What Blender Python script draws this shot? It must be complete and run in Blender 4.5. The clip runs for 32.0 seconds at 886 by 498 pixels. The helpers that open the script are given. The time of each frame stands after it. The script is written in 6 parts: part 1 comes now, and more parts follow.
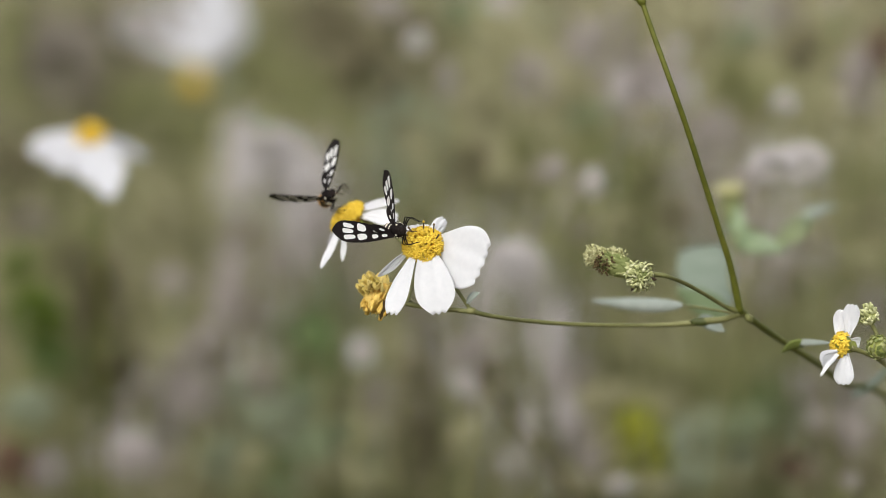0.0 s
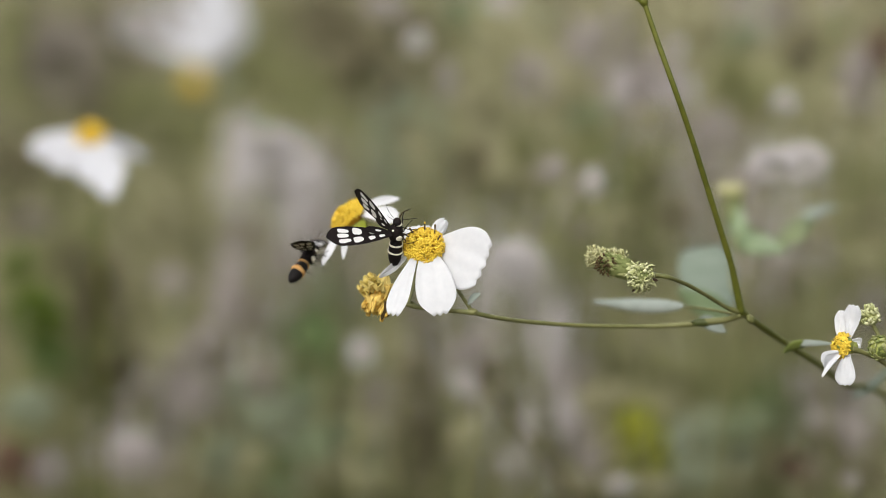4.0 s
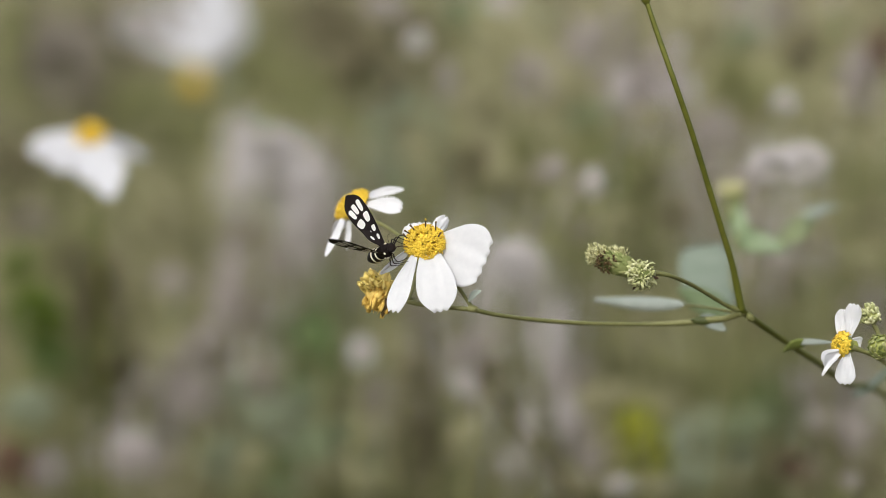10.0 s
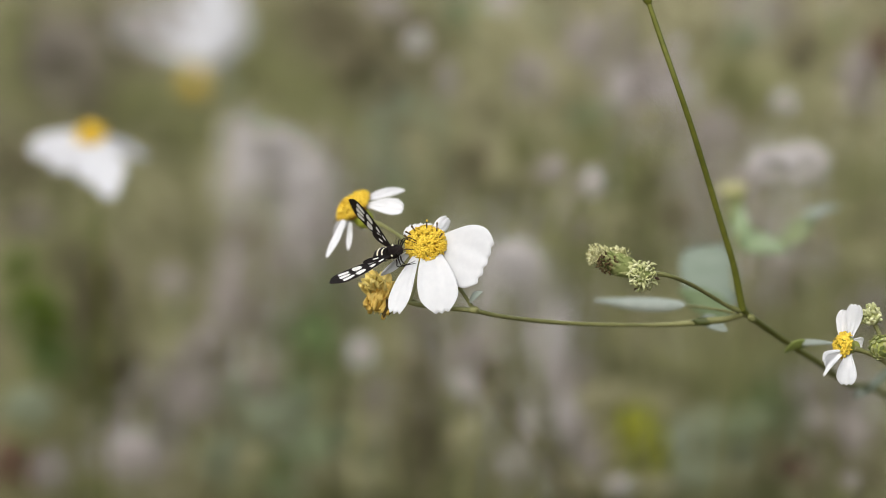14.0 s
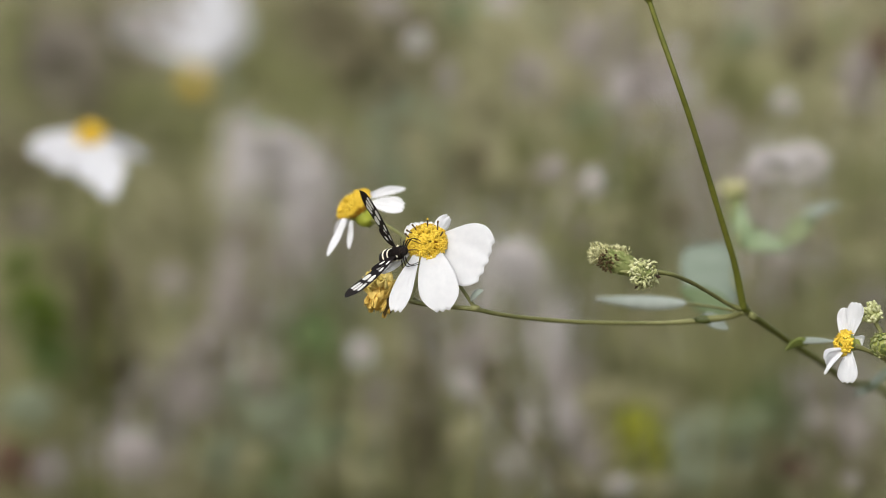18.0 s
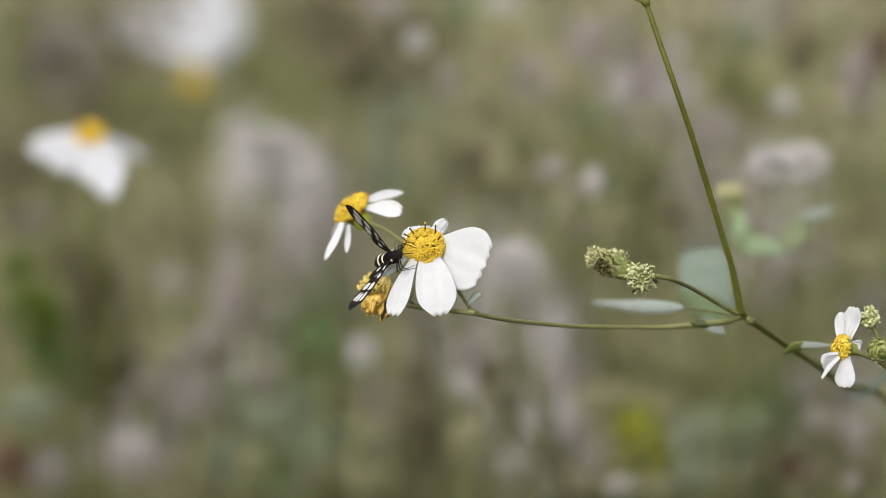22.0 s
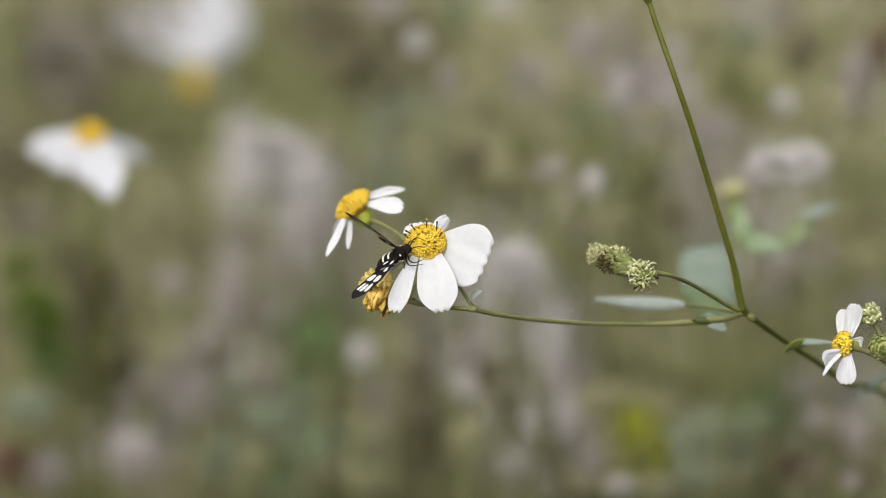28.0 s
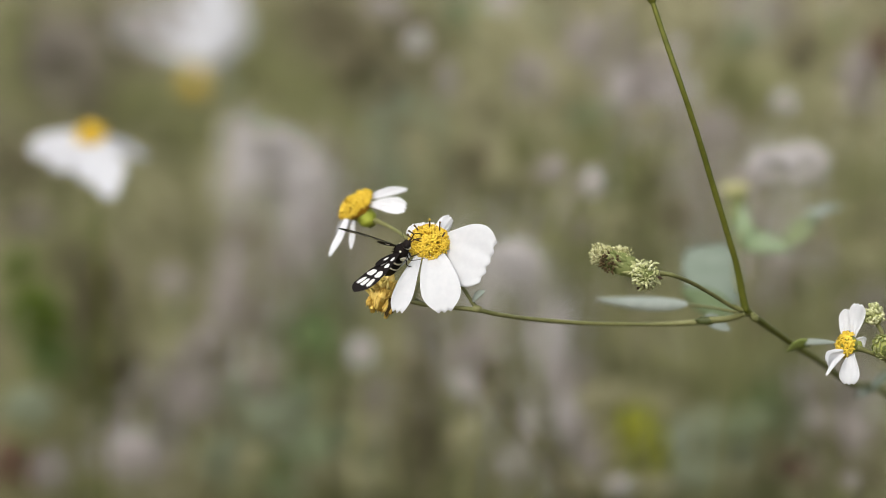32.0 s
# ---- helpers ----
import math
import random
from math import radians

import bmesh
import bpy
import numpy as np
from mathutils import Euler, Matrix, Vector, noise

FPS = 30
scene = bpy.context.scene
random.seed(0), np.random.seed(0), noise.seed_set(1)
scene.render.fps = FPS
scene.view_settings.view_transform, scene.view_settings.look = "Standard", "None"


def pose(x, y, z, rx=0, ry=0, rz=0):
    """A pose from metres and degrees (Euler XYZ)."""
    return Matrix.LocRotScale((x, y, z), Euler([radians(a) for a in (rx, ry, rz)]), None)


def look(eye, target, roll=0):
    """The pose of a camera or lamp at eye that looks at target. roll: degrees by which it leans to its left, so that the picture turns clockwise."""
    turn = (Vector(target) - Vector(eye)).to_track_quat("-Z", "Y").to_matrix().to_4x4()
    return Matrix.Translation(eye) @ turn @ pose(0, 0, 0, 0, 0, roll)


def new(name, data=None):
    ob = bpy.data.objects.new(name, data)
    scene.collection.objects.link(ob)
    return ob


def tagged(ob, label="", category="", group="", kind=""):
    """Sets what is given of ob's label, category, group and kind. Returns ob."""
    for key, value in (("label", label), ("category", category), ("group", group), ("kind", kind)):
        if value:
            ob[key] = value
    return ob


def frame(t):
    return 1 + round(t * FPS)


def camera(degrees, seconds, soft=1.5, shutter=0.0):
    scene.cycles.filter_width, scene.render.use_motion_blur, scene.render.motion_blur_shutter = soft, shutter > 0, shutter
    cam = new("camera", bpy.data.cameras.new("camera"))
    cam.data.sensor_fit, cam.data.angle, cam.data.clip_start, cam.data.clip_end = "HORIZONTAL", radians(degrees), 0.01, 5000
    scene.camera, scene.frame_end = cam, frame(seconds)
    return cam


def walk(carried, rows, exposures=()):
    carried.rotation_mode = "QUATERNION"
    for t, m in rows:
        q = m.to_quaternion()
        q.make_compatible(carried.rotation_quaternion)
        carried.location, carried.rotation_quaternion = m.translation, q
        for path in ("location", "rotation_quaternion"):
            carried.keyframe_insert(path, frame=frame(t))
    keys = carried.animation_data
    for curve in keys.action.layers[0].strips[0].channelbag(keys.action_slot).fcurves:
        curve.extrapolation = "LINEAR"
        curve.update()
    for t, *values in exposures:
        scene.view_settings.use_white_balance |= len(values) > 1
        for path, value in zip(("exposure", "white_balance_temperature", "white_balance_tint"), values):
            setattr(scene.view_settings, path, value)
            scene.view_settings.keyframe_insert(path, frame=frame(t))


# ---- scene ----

# ---- camera: on a tripod, long lens focused on the flower heads ----
cam = camera(10.0, 32.0, soft=0.7, shutter=0.5)
EYE, FOCUS = (0.0, -1.1091, 0.8559), (0.0, 0.0, 0.70)
cam.data.dof.use_dof = True
cam.data.dof.focus_distance = 1.12
cam.data.dof.aperture_fstop = 8.2
walk(cam, [(0.0, look(EYE, FOCUS)), (32.0, look(EYE, FOCUS))])

# ---- overcast daylight ----
world = bpy.data.worlds.new("overcast_sky")
scene.world = world
world.use_nodes = True
wn = world.node_tree.nodes
sky = wn.new("ShaderNodeTexSky")
sky.sky_type, sky.sun_disc = "NISHITA", False
sky.sun_elevation, sky.sun_rotation = radians(46), radians(200)
sky.air_density, sky.dust_density = 1.2, 4.0
pale = wn.new("ShaderNodeHueSaturation")
pale.inputs["Saturation"].default_value = 0.25
world.node_tree.links.new(sky.outputs[0], pale.inputs["Color"])
world.node_tree.links.new(pale.outputs[0], wn["Background"].inputs["Color"])
wn["Background"].inputs["Strength"].default_value = 0.12
sun = new("sun", bpy.data.lights.new("sun", "SUN"))
sun.data.energy, sun.data.angle, sun.data.color = 1.1, radians(50), (1.0, 0.97, 0.92)
sun.matrix_basis = look((-1.7, -4.5, 5.0), (0, 0, 0))
scene.view_settings.exposure = 0.49

MM = 0.001
SLOPE = pose(0, 0, 0.70, -8)   # axes of the flower group: right, away, up


def spot(u, v, w=0.0):
    """A place by millimetres to the right, upwards and away from the middle of the flower group."""
    return SLOPE @ Vector((u * MM, w * MM, v * MM))


# ---- materials ----
def material(name, low, high, rough=0.6, scale=400.0, bump=0.15, per="object", sheen=0.0, translucent=0.0, coarse=None, spec=0.3, metal=0.0):
    """A surface whose colour wanders between two tones at two scales and from piece to piece."""
    m = bpy.data.materials.new(name)
    m.use_nodes = True
    n, l = m.node_tree.nodes, m.node_tree.links
    b = n["Principled BSDF"]
    tex = n.new("ShaderNodeTexCoord")
    fine, wide = n.new("ShaderNodeTexNoise"), n.new("ShaderNodeTexNoise")
    fine.inputs["Scale"].default_value, wide.inputs["Scale"].default_value = scale, coarse or scale / 7
    fine.inputs["Detail"].default_value = 4
    for t in (fine, wide):
        l.new(tex.outputs["Object"], t.inputs["Vector"])
    mix = n.new("ShaderNodeMath")
    mix.operation = "MULTIPLY_ADD"
    l.new(fine.outputs["Fac"], mix.inputs[0])
    mix.inputs[1].default_value = 0.5
    half = n.new("ShaderNodeMath")
    half.operation = "MULTIPLY"
    half.inputs[1].default_value = 0.5
    l.new(wide.outputs["Fac"], half.inputs[0])
    l.new(half.outputs[0], mix.inputs[2])
    own = n.new("ShaderNodeNewGeometry" if per == "island" else "ShaderNodeObjectInfo")
    add = n.new("ShaderNodeMath")
    add.operation = "MULTIPLY_ADD"
    l.new(own.outputs["Random Per Island" if per == "island" else "Random"], add.inputs[0])
    add.inputs[1].default_value = 0.7 if per == "island" else 0.25
    shift = n.new("ShaderNodeMath")
    shift.operation = "SUBTRACT"
    shift.inputs[1].default_value = 0.35 if per == "island" else 0.12
    l.new(mix.outputs[0], shift.inputs[0])
    l.new(shift.outputs[0], add.inputs[2])
    ramp = n.new("ShaderNodeValToRGB")
    ramp.color_ramp.elements[0].position, ramp.color_ramp.elements[1].position = 0.25, 0.75
    ramp.color_ramp.elements[0].color, ramp.color_ramp.elements[1].color = (*low, 1), (*high, 1)
    l.new(add.outputs[0], ramp.inputs["Fac"])
    l.new(ramp.outputs["Color"], b.inputs["Base Color"])
    b.inputs["Roughness"].default_value, b.inputs["Metallic"].default_value = rough, metal
    b.inputs["Specular IOR Level"].default_value = spec
    b.inputs["Sheen Weight"].default_value = sheen
    bp = n.new("ShaderNodeBump")
    bp.inputs["Strength"].default_value, bp.inputs["Distance"].default_value = bump, 0.0003
    l.new(fine.outputs["Fac"], bp.inputs["Height"])
    l.new(bp.outputs["Normal"], b.inputs["Normal"])
    if translucent:
        t, mx = n.new("ShaderNodeBsdfTranslucent"), n.new("ShaderNodeMixShader")
        l.new(ramp.outputs["Color"], t.inputs["Color"])
        mx.inputs["Fac"].default_value = translucent
        l.new(b.outputs[0], mx.inputs[1])
        l.new(t.outputs[0], mx.inputs[2])
        l.new(mx.outputs[0], n["Material Output"].inputs["Surface"])
    return m


def clear_scale(name):
    """The clear cells of a moth's wing: milky white and slightly see-through."""
    m = material(name, (0.82, 0.81, 0.78), (0.92, 0.91, 0.88), rough=0.4, scale=900, bump=0.1, spec=0.3, translucent=0.2)
    n, l = m.node_tree.nodes, m.node_tree.links
    t, mx = n.new("ShaderNodeBsdfTransparent"), n.new("ShaderNodeMixShader")
    mx.inputs["Fac"].default_value = 0.06
    l.new(n["Material Output"].inputs["Surface"].links[0].from_socket, mx.inputs[1])
    l.new(t.outputs[0], mx.inputs[2])
    l.new(mx.outputs[0], n["Material Output"].inputs["Surface"])
    return m


PETAL = material("petal_white", (0.70, 0.71, 0.73), (0.80, 0.80, 0.81), 0.55, 700, 0.1, translucent=0.3, spec=0.2)
# far flowers' petals: the dimming by blur is put into a darker white
DIM_PETAL = material("petal_dimmed", (0.57, 0.575, 0.60), (0.74, 0.745, 0.77), 0.6, 500, 0.2, translucent=0.25)
FLORET = material("floret_yellow", (0.57, 0.35, 0.015), (0.88, 0.66, 0.08), 0.55, 900, 0.2)
DISC = material("disc_orange", (0.30, 0.13, 0.008), (0.50, 0.25, 0.015), 0.7, 900, 0.3)
ANTHER = material("anther_brown", (0.03, 0.018, 0.008), (0.09, 0.05, 0.02), 0.6, 900, 0.2)
CALYX = material("calyx_green", (0.22, 0.26, 0.05), (0.44, 0.46, 0.13), 0.55, 700, 0.2, translucent=0.15)
CALYX_LIME = material("calyx_lime", (0.36, 0.42, 0.03), (0.58, 0.62, 0.12), 0.55, 700, 0.2, translucent=0.15)
BUD_LIME = material("curled_bract", (0.54, 0.41, 0.075), (0.84, 0.67, 0.25), 0.65, 700, 0.25)
WITHERED = material("withered_florets", (0.56, 0.33, 0.03), (0.92, 0.68, 0.20), 0.7, 500, 0.3)
LEAF_YELLOW = material("leaf_yellow_green", (0.17, 0.22, 0.04), (0.31, 0.36, 0.11), 0.45, 260, 0.25, translucent=0.2, spec=0.4)
STEM = material("stem_green", (0.06, 0.075, 0.008), (0.145, 0.15, 0.022), 0.45, 500, 0.25)
STEM_DARK = material("stem_dark_green", (0.03, 0.042, 0.008), (0.075, 0.09, 0.022), 0.5, 500, 0.25)
STEM_THIN = material("stalk_green", (0.12, 0.128, 0.04), (0.24, 0.235, 0.095), 0.5, 500, 0.2)
LEAF = material("leaf_green", (0.13, 0.19, 0.08), (0.27, 0.34, 0.19), 0.38, 260, 0.25, translucent=0.2, spec=0.5)
LEAF_MID = material("leaf_grey_green", (0.135, 0.18, 0.125), (0.25, 0.295, 0.235), 0.42, 260, 0.25, translucent=0.2, spec=0.5)
LEAF_PALE = material("leaf_underside", (0.245, 0.29, 0.24), (0.42, 0.46, 0.41), 0.45, 300, 0.25, translucent=0.2)
BUD = material("bud_bract", (0.15, 0.185, 0.05), (0.40, 0.41, 0.18), 0.65, 900, 0.25, per="island")
BUD_TIP = material("bud_tip", (0.36, 0.38, 0.16), (0.58, 0.58, 0.34), 0.75, 900, 0.2, per="island")
FUZZ = material("bud_fuzz", (0.40, 0.39, 0.18), (0.64, 0.62, 0.36), 0.8, 900, 0.2, per="island")
LEAF_LIGHT = material("leaf_light_green", (0.27, 0.34, 0.15), (0.45, 0.51, 0.30), 0.42, 260, 0.25, translucent=0.2, spec=0.5)
BROWN = material("withered_bract", (0.055, 0.036, 0.012), (0.15, 0.098, 0.036), 0.75, 600, 0.3)
BLACK = material("moth_black", (0.006, 0.005, 0.005), (0.018, 0.015, 0.014), 0.55, 900, 0.3, spec=0.12)
FUR = material("moth_fur", (0.006, 0.005, 0.005), (0.022, 0.016, 0.014), 0.85, 1500, 0.5, spec=0.1)
CREAM = material("moth_cream", (0.68, 0.62, 0.46), (0.84, 0.80, 0.66), 0.7, 900, 0.3)
ORANGE = material("moth_orange", (0.58, 0.28, 0.07), (0.76, 0.46, 0.18), 0.7, 900, 0.3)
CELL = clear_scale("wing_cell")
WING_TIP = material("wing_edge", (0.006, 0.005, 0.005), (0.017, 0.012, 0.011), 0.6, 900, 0.3, spec=0.08)
DRY = material("dry_grey", (0.27, 0.23, 0.20), (0.50, 0.45, 0.42), 0.85, 200, 0.2, per="island")
DRY_PALE = material("dry_pale", (0.47, 0.445, 0.435), (0.70, 0.665, 0.65), 0.85, 200, 0.2, per="island")
STRAW = material("straw", (0.20, 0.16, 0.09), (0.38, 0.32, 0.21), 0.8, 120, 0.2, per="island")
FIELD = material("field_stalks", (0.16, 0.15, 0.065), (0.45, 0.41, 0.27), 0.8, 60, 0.2, per="island")
FIELD_GREEN = material("field_leaves", (0.075, 0.10, 0.03), (0.22, 0.24, 0.10), 0.6, 60, 0.2, per="island", translucent=0.15)
WEED_GREEN = material("weed_green", (0.092, 0.16, 0.035), (0.205, 0.30, 0.095), 0.5, 120, 0.2, per="island", translucent=0.15)
WEED_BLUE = material("weed_bluish", (0.23, 0.265, 0.165), (0.40, 0.435, 0.31), 0.5, 120, 0.2, per="island", translucent=0.15)
LIME = material("leaf_lime", (0.32, 0.35, 0.012), (0.52, 0.53, 0.035), 0.5, 120, 0.2, per="island", translucent=0.2)
DEEP = material("weed_deep_green", (0.065, 0.11, 0.006), (0.135, 0.20, 0.018), 0.6, 80, 0.2, per="island", translucent=0.15)
# two dark browns for the tufts set in the darker parts of the meadow
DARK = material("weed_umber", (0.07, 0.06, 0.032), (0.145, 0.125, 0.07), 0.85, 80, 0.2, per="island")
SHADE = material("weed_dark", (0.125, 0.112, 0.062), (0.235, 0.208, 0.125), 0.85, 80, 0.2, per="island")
MAUVE = material("dry_mauve", (0.315, 0.278, 0.258), (0.53, 0.475, 0.45), 0.85, 120, 0.2, per="island")
KHAKI = material("weed_khaki", (0.28, 0.263, 0.15), (0.495, 0.468, 0.285), 0.8, 120, 0.2, per="island")
OLIVE = material("weed_olive", (0.17, 0.176, 0.07), (0.325, 0.325, 0.15), 0.7, 120, 0.2, per="island")
TAUPE = material("dry_taupe", (0.205, 0.178, 0.14), (0.36, 0.32, 0.27), 0.85, 120, 0.2, per="island")
SAGE = material("weed_sage", (0.19, 0.235, 0.125), (0.34, 0.40, 0.24), 0.6, 120, 0.2, per="island", translucent=0.15)
RUST = material("weed_rust", (0.09, 0.045, 0.03), (0.20, 0.11, 0.08), 0.85, 120, 0.2, per="island")
SOIL = material("soil", (0.06, 0.045, 0.025), (0.16, 0.13, 0.08), 0.95, 9, 0.5, coarse=0.7)


# ---- mesh helpers ----
def part(name, bm, mat, parent=None, label=""):
    """Link a bmesh (in world places, or in the parent's space where it stands at the origin) as one mesh."""
    me = bpy.data.meshes.new(name)
    bm.to_mesh(me)
    bm.free()
    for m in (mat if isinstance(mat, (list, tuple)) else (mat,)):
        me.materials.append(m)
    for p in me.polygons:
        p.use_smooth = True
    ob = new(name, me)
    if parent is not None:
        ob.parent = parent
        base = BASE.get(parent.name)
        if base is not None:
            me.transform(Matrix.Translation(-base))
            BASE[ob.name] = base
    return tagged(ob, label)


BASE = {}


def thing(name, base, label, category, group=""):
    """An Empty at the thing's base; its parts are then given in world places."""
    ob = tagged(new(name), label, category, group)
    ob.empty_display_size = 0.01
    ob.location = base
    BASE[ob.name] = Vector(base)
    return ob


def curve_points(points, steps=8):
    """Catmull-Rom through the points."""
    p = [Vector(q) for q in points]
    p = [2 * p[0] - p[1]] + p + [2 * p[-1] - p[-2]]
    out = []
    for i in range(1, len(p) - 2):
        a, b, c, d = p[i - 1:i + 3]
        for k in range(steps):
            t = k / steps
            out.append(0.5 * (2 * b + (c - a) * t + (2 * a - 5 * b + 4 * c - d) * t * t + (3 * b - a - 3 * c + d) * t ** 3))
    out.append(p[-2])
    return out


def tube(points, radii, sides=8, steps=8, bm=None, wobble=0.0, mat=0):
    """A round stalk through the points; radii in mm from end to end."""
    bm = bm or bmesh.new()
    pts = curve_points(points, steps)
    radii = radii if isinstance(radii, (list, tuple)) else (radii, radii)
    up, rings = Vector((0.13, 0.31, 0.94)), []
    for i, q in enumerate(pts):
        d = (pts[min(i + 1, len(pts) - 1)] - pts[max(i - 1, 0)]).normalized()
        s = d.cross(up)
        s = (s if s.length > 0.05 else d.cross(Vector((1, 0, 0)))).normalized()
        o = s.cross(d)
        f = i / (len(pts) - 1) * (len(radii) - 1)
        k = min(int(f), len(radii) - 2)
        r = (radii[k] + (radii[k + 1] - radii[k]) * (f - k)) * MM
        r *= 1 + wobble * noise.noise(q * 300)
        rings.append([bm.verts.new(q + (s * math.cos(a) + o * math.sin(a)) * r)
                      for a in (2 * math.pi * j / sides for j in range(sides))])
    for a, b in zip(rings, rings[1:]):
        for j in range(sides):
            bm.faces.new((a[j], a[(j + 1) % sides], b[(j + 1) % sides], b[j])).material_index = mat
    bm.faces.new(rings[0][::-1]).material_index = mat
    bm.faces.new(rings[-1]).material_index = mat
    return bm


def blob(centre, axes, sizes, bm=None, rough=0.0, seed=0, segs=14, rings=9, mat=0):
    """An ellipsoid with a given pair of axes (long, side) and half sizes in mm, with an uneven skin."""
    bm = bm or bmesh.new()
    a = Vector(axes[0]).normalized()
    b = Vector(axes[1])
    b = (b - a * b.dot(a)).normalized()
    c = a.cross(b)
    grid = []
    for i in range(1, rings):
        th = math.pi * i / rings
        row = []
        for j in range(segs):
            ph = 2 * math.pi * j / segs
            n = Vector((math.cos(th), math.sin(th) * math.cos(ph), math.sin(th) * math.sin(ph)))
            k = 1 + rough * noise.noise(n * 3 + Vector((seed, 0, 0)))
            row.append(bm.verts.new(Vector(centre) + (a * n.x * sizes[0] + b * n.y * sizes[1] + c * n.z * sizes[2]) * (k * MM)))
        grid.append(row)
    top = bm.verts.new(Vector(centre) + a * sizes[0] * MM)
    end = bm.verts.new(Vector(centre) - a * sizes[0] * MM)
    for r, s in zip(grid, grid[1:]):
        for j in range(segs):
            bm.faces.new((r[j], s[j], s[(j + 1) % segs], r[(j + 1) % segs])).material_index = mat
    for j in range(segs):
        bm.faces.new((top, grid[0][j], grid[0][(j + 1) % segs])).material_index = mat
        bm.faces.new((end, grid[-1][(j + 1) % segs], grid[-1][j])).material_index = mat
    return bm


def sheet(base, tip, side, width, profile, bend=0.0, cup=0.0, teeth=0, tooth=0.0, thick=0.18, rows=14, cols=8, serrate=0.0, ripple=0.0, ribs=0.0, seed=0, bm=None):
    """A petal or leaf from base to tip: side is the way of its width (mm), profile its width along the way."""
    bm = bm or bmesh.new()
    base, tip = Vector(base), Vector(tip)
    d = tip - base
    length = d.length
    d.normalize()
    side = Vector(side)
    side = (side - d * side.dot(d)).normalized()
    n = d.cross(side)
    half = width * MM / 2
    layers = []
    for face in (1, -1):
        grid = []
        for i in range(rows + 1):
            s = i / rows
            row = []
            for j in range(cols + 1):
                c = 2 * j / cols - 1
                w = profile(s)
                if serrate:
                    w *= 1 + serrate * (abs((s * 9) % 1 - 0.5) * 2 - 0.5)
                far = s
                if teeth:
                    far = s * (1 + tooth * (math.cos(c * math.pi * teeth / 1.0) * 0.5 - 0.7 * c * c) * s ** 3)
                q = base + d * (far * length) + side * (c * w * half)
                q += n * (bend * MM * math.sin(math.pi * s) + cup * MM * c * c * w + ripple * MM * noise.noise(Vector((c * 2.3, s * 3, seed * 7.1))))
                q += n * ribs * MM * math.cos(c * 4.5 * math.pi) * math.sin(math.pi * min(1.0, s + 0.15))
                q += n * face * thick * MM / 2 * (1 if 0 < j < cols and 0 < i < rows else 0.15)
                row.append(bm.verts.new(q))
            grid.append(row)
        for r, s2 in zip(grid, grid[1:]):
            for j in range(cols):
                f = (r[j], r[j + 1], s2[j + 1], s2[j])
                bm.faces.new(f if face > 0 else f[::-1])
        layers.append(grid)
    a, b = layers
    for i in range(rows):
        bm.faces.new((a[i][0], a[i + 1][0], b[i + 1][0], b[i][0]))
        bm.faces.new((a[i][cols], b[i][cols], b[i + 1][cols], a[i + 1][cols]))
    for j in range(cols):
        bm.faces.new((a[0][j], b[0][j], b[0][j + 1], a[0][j + 1]))
        bm.faces.new((a[rows][j], a[rows][j + 1], b[rows][j + 1], b[rows][j]))
    return bm


def petal_shape(s):
    return 0.30 + 0.70 * math.sin(min(1.0, s * 1.25) * math.pi / 2) ** 1.3 - 0.32 * max(0.0, (s - 0.75) / 0.25) ** 2


def full_shape(s):
    return 0.45 + 0.55 * math.sin(min(1.0, s * 1.5) * math.pi / 2) - 0.52 * max(0.0, (s - 0.68) / 0.32) ** 2


def fan_shape(s):
    return 0.24 + 0.76 * math.sin(min(1.0, s * 1.42) * math.pi / 2) ** 1.1 - 0.34 * max(0.0, (s - 0.72) / 0.28) ** 2


def strap_shape(s):
    return 0.55 + 0.45 * math.sin(s * math.pi) - 0.25 * s ** 6


def leaf_shape(s):
    return 0.05 + 0.95 * math.sin(math.pi * s ** 0.75) ** 0.8


def around(axis, k, tilt):
    """A way that leans by tilt from the axis, at the golden angle k."""
    a = Vector(axis).normalized()
    s = a.cross(Vector((0.3, 0.9, 0.1))).normalized()
    o = a.cross(s)
    ph = k * 2.39996
    return a * math.cos(tilt) + (s * math.cos(ph) + o * math.sin(ph)) * math.sin(tilt)


def floret_mesh():
    """One five-lobed tube flower, a unit tall, along +z."""
    bm = tube([(0, 0, 0), (0, 0, 0.5), (0, 0, 1)], [300, 380, 560], 6, 1)
    blob((0, 0, 1), ((0, 0, 1), (1, 0, 0)), (260, 320, 320), bm, segs=5, rings=3)
    for k in range(5):
        a = 2 * math.pi * k / 5
        blob((0.5 * math.cos(a), 0.5 * math.sin(a), 1.05), ((math.cos(a), math.sin(a), 0.4), (0, 0, 1)), (300, 120, 190), bm, segs=5, rings=3)
    me = bpy.data.meshes.new("floret")
    bm.to_mesh(me)
    bm.free()
    me.materials.append(FLORET)
    for p in me.polygons:
        p.use_smooth = True
    return me


FLORET_MESH = floret_mesh()


